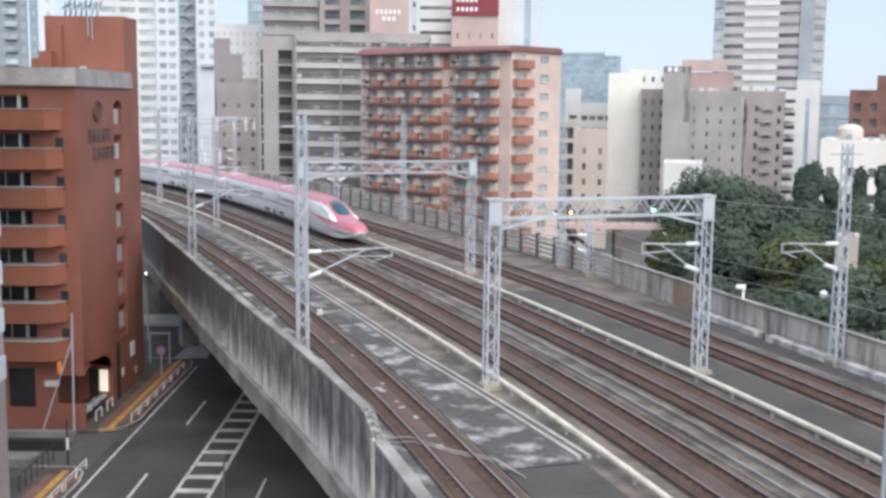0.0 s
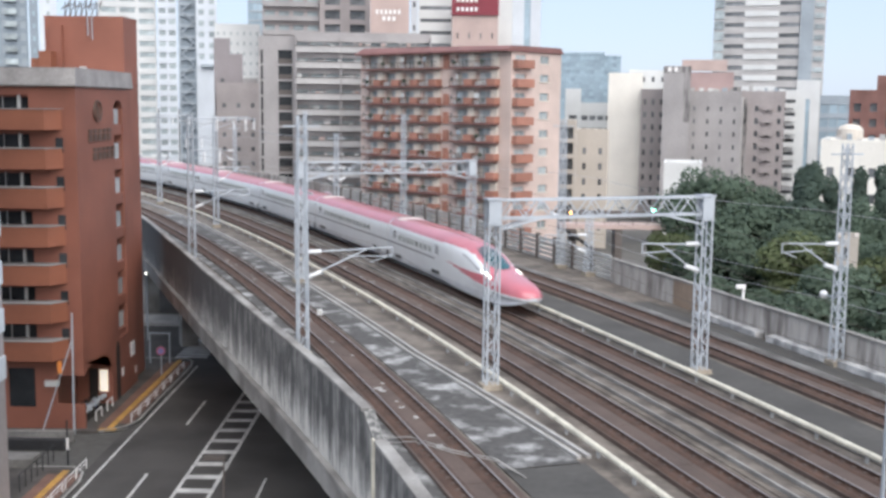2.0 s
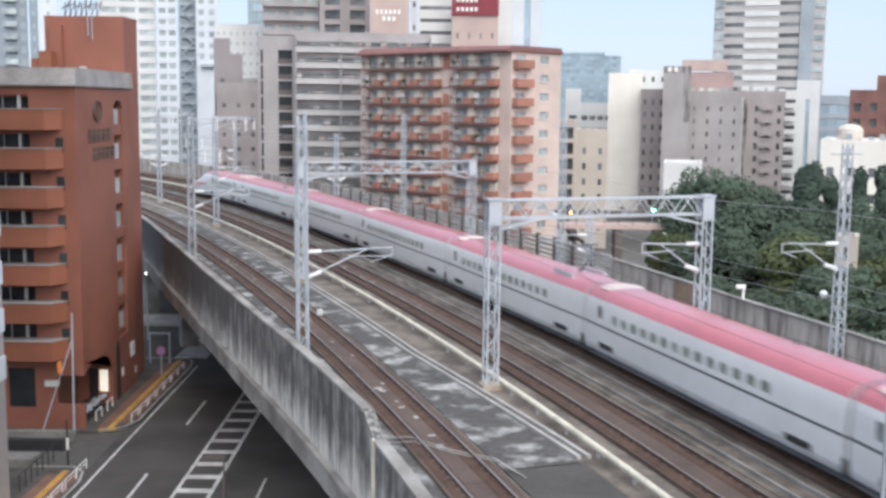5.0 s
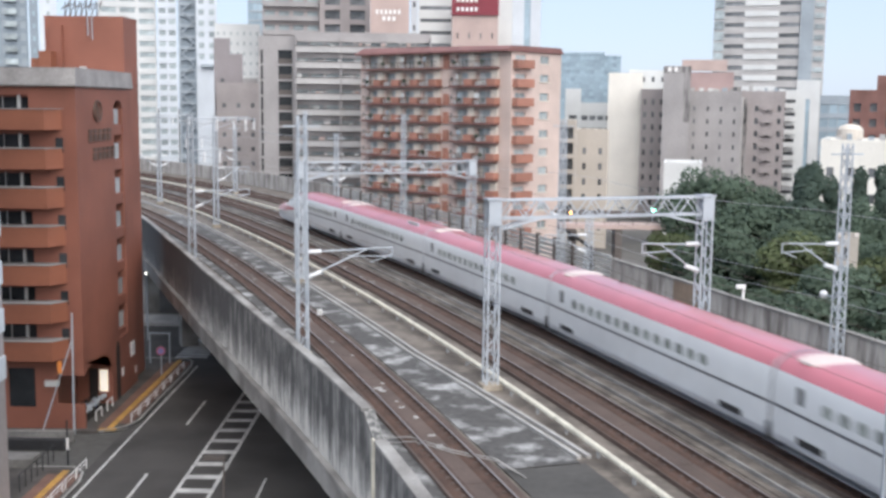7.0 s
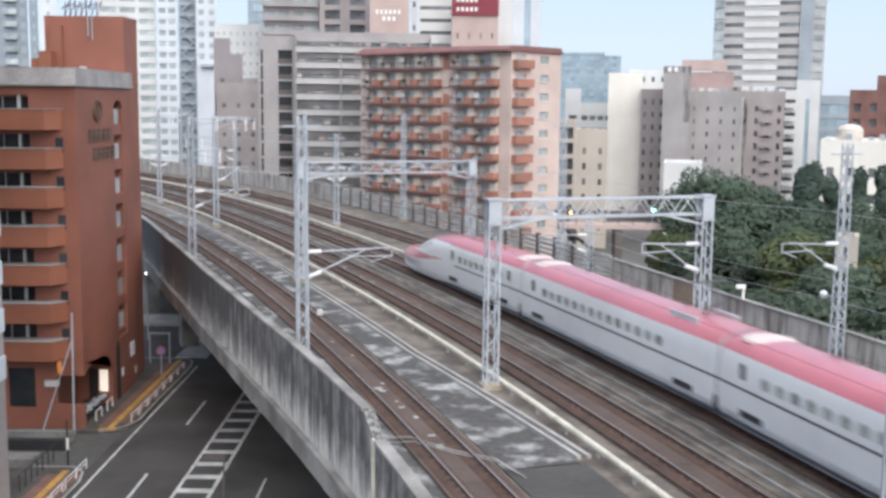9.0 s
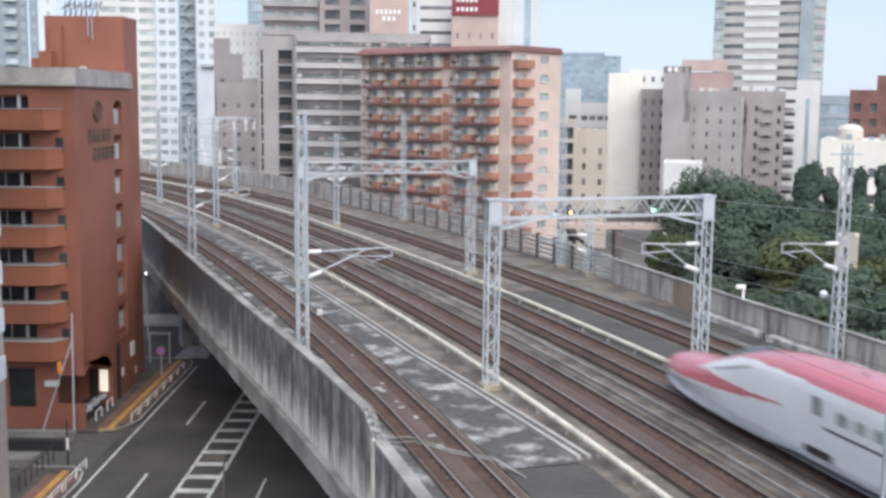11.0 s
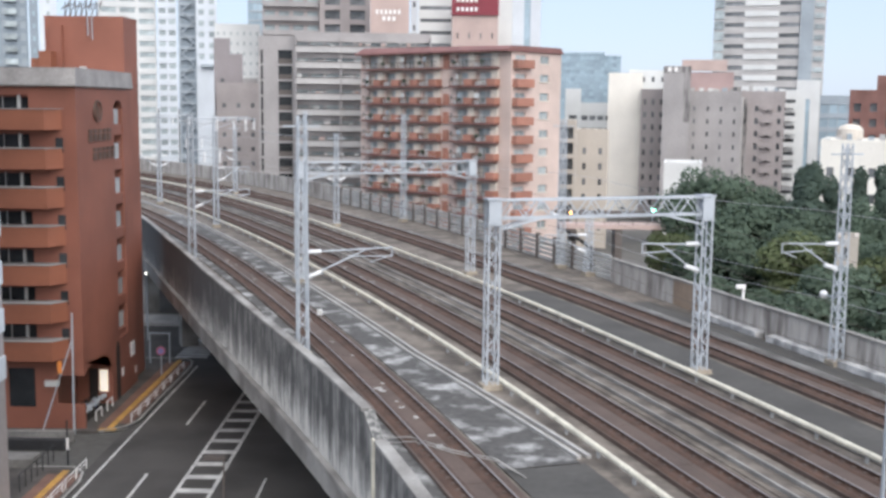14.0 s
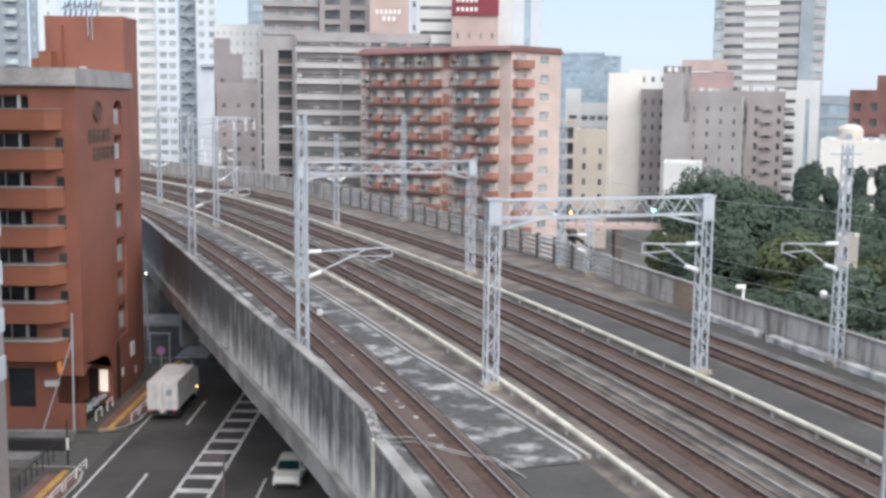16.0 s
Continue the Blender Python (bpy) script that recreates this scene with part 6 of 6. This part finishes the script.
    # gangway covers and roof gear
    for x in ([xb] if nosed else [xb, xf]):
        bm = bmesh.new()
        sgx = -1 if x < 0 else 1
        pts = [(y * 0.93, z if z > 0.6 else 0.62) for y, z in SECTION]
        full = [(y, z) for y, z in pts] + [(-y, z) for y, z in pts[-2::-1]]
        r0 = [bm.verts.new((x, y, z)) for y, z in full]
        r1 = [bm.verts.new((x + sgx * 0.117, y, z)) for y, z in full]
        for k in range(len(full) - 1):
            bm.faces.new((r0[k], r1[k], r1[k + 1], r0[k + 1]))
        bm.faces.new(r1)
        part("gangway", bm, "trainline", t, "dark grey gangway bellows")
        bm = bmesh.new()
        for y in (-1.43, 1.43):
            box(bm, x - 0.03 if sgx > 0 else x - 0.115, y - 0.08, 0.42, x + 0.115 if sgx > 0 else x + 0.03, y + 0.06, 1.05)
        part("coupler_cover", bm, "dark", t, "black cover at the car joint")
    if fairing:
        bm = bmesh.new()
        bmesh.ops.create_uvsphere(bm, u_segments=16, v_segments=8, radius=1.0)
        bm.transform(Matrix.Translation((-length / 2 + 1.25, 0, 3.43)) @ Matrix.Diagonal((1.05, 1.05, 0.17, 1)))
        part("roof_fairing", bm, "traincream", t, "cream roof cable fairing")
    for k in range(3):
        bm = bmesh.new()
        bar(bm, (-length / 2 + 5 + 5 * k, 0.3, 3.5), (-length / 2 + 5 + 5 * k, 0.3, 3.72), 0.05, 6)
        part("aerial", bm, "trainline", t)
    if pantograph:
        x0 = length / 2 - 3.0
        bm = bmesh.new()
        for y in (-0.95, 0.95):
            box(bm, x0 - 1.6, y - 0.04, 3.33, x0 + 0.6, y + 0.04, 3.62)
        part("pantograph_shield", bm, "trainskirt", t, "grey pantograph noise shield")
        bm = bmesh.new()
        bar(bm, (x0 - 0.6, 0, 3.52), (x0 + 0.7, 0, 4.3), 0.06, 6)
        bar(bm, (x0 + 0.7, 0, 4.3), (x0 - 0.3, 0, 4.95), 0.045, 6)
        bar(bm, (x0 - 0.3, -0.9, 4.97), (x0 - 0.3, 0.9, 4.97), 0.05, 6)
        part("pantograph", bm, "trainline", t)
    # bogies
    for x in (-length / 2 + 3.2, length / 2 - (7.5 if nosed else 3.2)):
        bm = bmesh.new()
        for dx in (-1.25, 1.25):
            for y in (-0.75, 0.75):
                bar(bm, (x + dx, y - 0.06, 0.43), (x + dx, y + 0.06, 0.43), 0.43, 14)
        box(bm, x - 1.7, -1.0, 0.35, x + 1.7, 1.0, 0.6)
        part("bogie", bm, "dark", t)
    if nosed:
        # canopy glass, a bubble on the slope
        rear = []
        bm = bmesh.new()
        us = [4.25 + 3.3 * k / 16 for k in range(17)]
        prev = None
        for u in us:
            w, top, bot = nose_dims(u)
            e = math.sqrt(max(0.0, 1 - abs((u - 5.9) / 1.66) ** 3.2))
            hw = 0.98 * e + 0.02
            row = []
            for k in range(15):
                a = math.pi * k / 14
                yy = hw * math.cos(a)
                row.append(bm.verts.new((length / 2 - u, yy, top - 0.52 * (hw / 1.0) ** 2 * abs(math.cos(a)) ** 2.0 + 0.20 * e * math.sin(a) ** 0.8 + 0.01)))
            if prev:
                for k in range(14):
                    fc = bm.faces.new((prev[k], prev[k + 1], row[k + 1], row[k]))
                    fc.smooth = True
                    if u > 6.45 or k in (0, 13):
                        rear.append(fc)
            prev = row
        bmesh.ops.recalc_face_normals(bm, faces=bm.faces[:])
        bm.faces.index_update()
        hood = bm.copy()
        hood.faces.ensure_lookup_table()
        bm.faces.ensure_lookup_table()
        back = {fc.index for fc in rear}
        bmesh.ops.delete(hood, geom=[fc for fc in hood.faces if fc.index not in back], context="FACES")
        bmesh.ops.delete(bm, geom=[fc for fc in bm.faces if fc.index in back], context="FACES")
        part("canopy_frame", hood, "trainline", t, "dark grey frame round the windscreen")
        part("windscreen", bm, "screen", t, "dark teal curved windscreen")
        for sgn in (-1, 1):
            bm = bmesh.new()
            bmesh.ops.create_uvsphere(bm, u_segments=14, v_segments=8, radius=1.0)
            bm.transform(Matrix.Translation((length / 2 - 4.3, sgn * side_at(4.3, 1.82), 1.82)) @ Matrix.Rotation(sgn * radians(-4), 4, "Z") @ Matrix.Rotation(radians(13), 4, "Y") @ Matrix.Rotation(sgn * radians(30), 4, "X") @ Matrix.Diagonal((0.90, 0.05, 0.07, 1)))
            part("headlight", bm, "lamp" if first else "insul", t, "lit white headlight" if first else "unlit headlight")
            bm = bmesh.new()
            line = [(5.2 + 0.4 * k, 1.98 + 0.105 * k) for k in range(8)]
            for (ua, za), (ub, zb) in zip(line, line[1:]):
                bar(bm, (length / 2 - ua, sgn * side_at(ua, za), za), (length / 2 - ub, sgn * side_at(ub, zb), zb), 0.035, 6)
            part("lamp_trim", bm, "trainline", t, "dark line behind the headlight")
    CARS.append((t, length, nosed, first))
    return t


MID, END = 20.5, 23.3
build_car(END, True, True)
for _i in range(5):
    build_car(MID, False, False, pantograph=_i in (1, 4), fairing=True)
build_car(END, True, False)


def head_at(t):
    """Where the tip of the train is along the line."""
    return 64.05 + 18.466 * (t - 7) + 0.1857 * (t - 7) ** 2 / 2


# ---- vehicles on the road
def wheel(parent, x, y, r):
    bm = bmesh.new()
    bar(bm, (x, y - 0.11, r), (x, y + 0.11, r), r, 16)
    w = part("tyre", bm, "tyre", parent)
    bm = bmesh.new()
    bar(bm, (x, y - 0.115, r), (x, y + 0.115, r), r * 0.55, 12)
    part("rim", bm, "steel", w)


def build_truck():
    t = thing("box_truck", "dirty white box truck with lit tail lamps", "truck")
    bm = bmesh.new()
    box(bm, -4.0, -1.15, 0.9, 1.9, 1.15, 3.05)
    bmesh.ops.bevel(bm, geom=bm.edges[:], offset=0.04)
    part("cargo_box", bm, "truckwhite", t)
    bm = bmesh.new()
    box(bm, 2.05, -1.05, 0.6, 3.9, 1.05, 2.45)
    for v in bm.verts:
        if v.co.z > 2 and v.co.x > 3:
            v.co.x -= 0.45
    bmesh.ops.bevel(bm, geom=bm.edges[:], offset=0.08, segments=2)
    part("cab", bm, "truckwhite", t)
    bm = bmesh.new()
    box(bm, -3.9, -0.5, 0.65, 3.6, 0.5, 0.95)
    part("chassis", bm, "dark", t)
    for y in (-0.9, 0.9):
        for x in (-2.6, 2.9):
            wheel(t, x, y, 0.42)
        bm = bmesh.new()
        box(bm, -4.06, y - 0.09, 0.76, -4.0, y + 0.09, 0.86)
        part("tail_lamp", bm, "taillamp", t, "red tail lamp")
    bm = bmesh.new()
    box(bm, 2.75, -1.12, 0.92, 2.9, -1.056, 1.04)
    part("indicator", bm, "amber", t, "lit amber indicator")
    bm = bmesh.new()
    box(bm, -4.08, -1.05, 0.5, -3.95, 1.05, 0.68)
    part("rear_bumper", bm, "dark", t)
    for y in (-0.55, 0.55):
        bm = bmesh.new()
        box(bm, -4.05, y - 0.02, 1.0, -4.004, y + 0.02, 2.9)
        part("lock_rod", bm, "steel", t)
    bm = bmesh.new()
    box(bm, 3.1, -0.98, 1.5, 3.55, 0.98, 2.3)
    part("cab_window", bm, "screen", t)
    bm = bmesh.new()
    box(bm, -4.03, -0.01, 1.1, -4.005, 0.01, 3.0)
    part("door_seam", bm, "dark", t)
    bm = bmesh.new()
    box(bm, -4.03, -0.75, 2.0, -4.004, -0.3, 2.45)
    part("rear_emblem", bm, "bluegrey", t, "faded blue-grey emblem panel")
    bm = bmesh.new()
    box(bm, -4.1, -0.2, 0.7, -4.082, 0.2, 0.88)
    part("number_plate", bm, "signwhite", t)
    return t


def build_car_small(paint, label, lit=True):
    t = thing("car", label, "car", group="cars on the avenue")
    prof = [(-1.9, 0.35), (-1.95, 0.8), (-1.85, 1.02), (-1.5, 1.45), (-0.6, 1.52), (0.3, 1.46), (1.0, 1.02), (1.75, 0.86), (1.92, 0.6), (1.9, 0.32)]
    bm = bmesh.new()
    a = [bm.verts.new((x, -0.82 + (0.12 if z > 1.2 else 0), z)) for x, z in prof]
    b = [bm.verts.new((x, 0.82 - (0.12 if z > 1.2 else 0), z)) for x, z in prof]
    n = len(prof)
    for k in range(n):
        bm.faces.new((a[k], a[(k + 1) % n], b[(k + 1) % n], b[k]))
    bm.faces.new(a[::-1])
    bm.faces.new(b)
    bmesh.ops.recalc_face_normals(bm, faces=bm.faces[:])
    bmesh.ops.bevel(bm, geom=bm.edges[:], offset=0.05, segments=2)
    part("body", bm, paint, t)
    bm = bmesh.new()
    q = [bm.verts.new(p) for p in ((1.0, -0.72, 1.06), (1.0, 0.72, 1.06), (0.36, 0.64, 1.47), (0.36, -0.64, 1.47))]
    for v in q:
        v.co += Vector((0.03, 0, 0.03))
    bm.faces.new(q)
    bmesh.ops.solidify(bm, geom=bm.faces[:], thickness=0.02)
    part("windscreen", bm, "screen", t)
    bm = bmesh.new()
    box(bm, 1.88, -0.7, 0.3, 1.96, 0.7, 0.5)
    part("bumper_grille", bm, "dark", t)
    for y in (-0.92, 0.92):
        bm = bmesh.new()
        box(bm, 0.7, y - 0.1, 0.98, 0.85, y + 0.1, 1.12)
        part("wing_mirror", bm, paint, t)
    for s in (-1, 1):
        bm = bmesh.new()
        box(bm, -1.4, s * 0.80 - 0.012, 1.04, 0.75, s * 0.80 + 0.012, 1.12)
        box(bm, -1.3, s * 0.77 - 0.012, 1.12, 0.5, s * 0.77 + 0.012, 1.38)
        part("side_window", bm, "glass", t)
        bm = bmesh.new()
        box(bm, 1.78, s * 0.6 - 0.16, 0.66, 1.93, s * 0.6 + 0.16, 0.8)
        part("headlamp", bm, "lamp" if lit else "insul", t)
        for x in (-1.2, 1.2):
            wheel(t, x, s * 0.76, 0.3)
    return t


TRUCK = build_truck()
CAR = build_car_small("carsilver", "silver-grey compact car with lit headlamps")
CAR2 = build_car_small("carwhite", "cream white compact car on the avenue", False)


# ---- what moves
def motions():
    pos = 0.0
    for t, length, nosed, first in CARS:
        mid = pos + length / 2
        pos += length
        back = nosed and not first
        rows = []
        for i in range(33):
            tt = i * 0.5
            s = max(-315, min(315, head_at(tt) - mid))
            a, b = on(s + 7), on(s - 7)
            ang = math.degrees(math.atan2(a.y - b.y, a.x - b.x)) + (180 if back else 0)
            c = (a + b) / 2
            rows.append((tt, pose(c.x, c.y, 0, 0, 0, ang)))
        walk(t, rows)
    walk(TRUCK, [(k * 1.0, pose(-21.2, 69.2 + 16.9 * (k - 15.0), GROUND, 0, 0, 90)) for k in range(17)])
    walk(CAR, [(k * 1.0, pose(-13.1, 69.3 - 16.0 * (k - 15.0), GROUND, 0, 0, -90)) for k in range(17)])
    walk(CAR2, [(k * 1.0, pose(-9.7, 69.0 - 16.0 * (k - 16.0), GROUND, 0, 0, -90)) for k in range(17)])


motions()
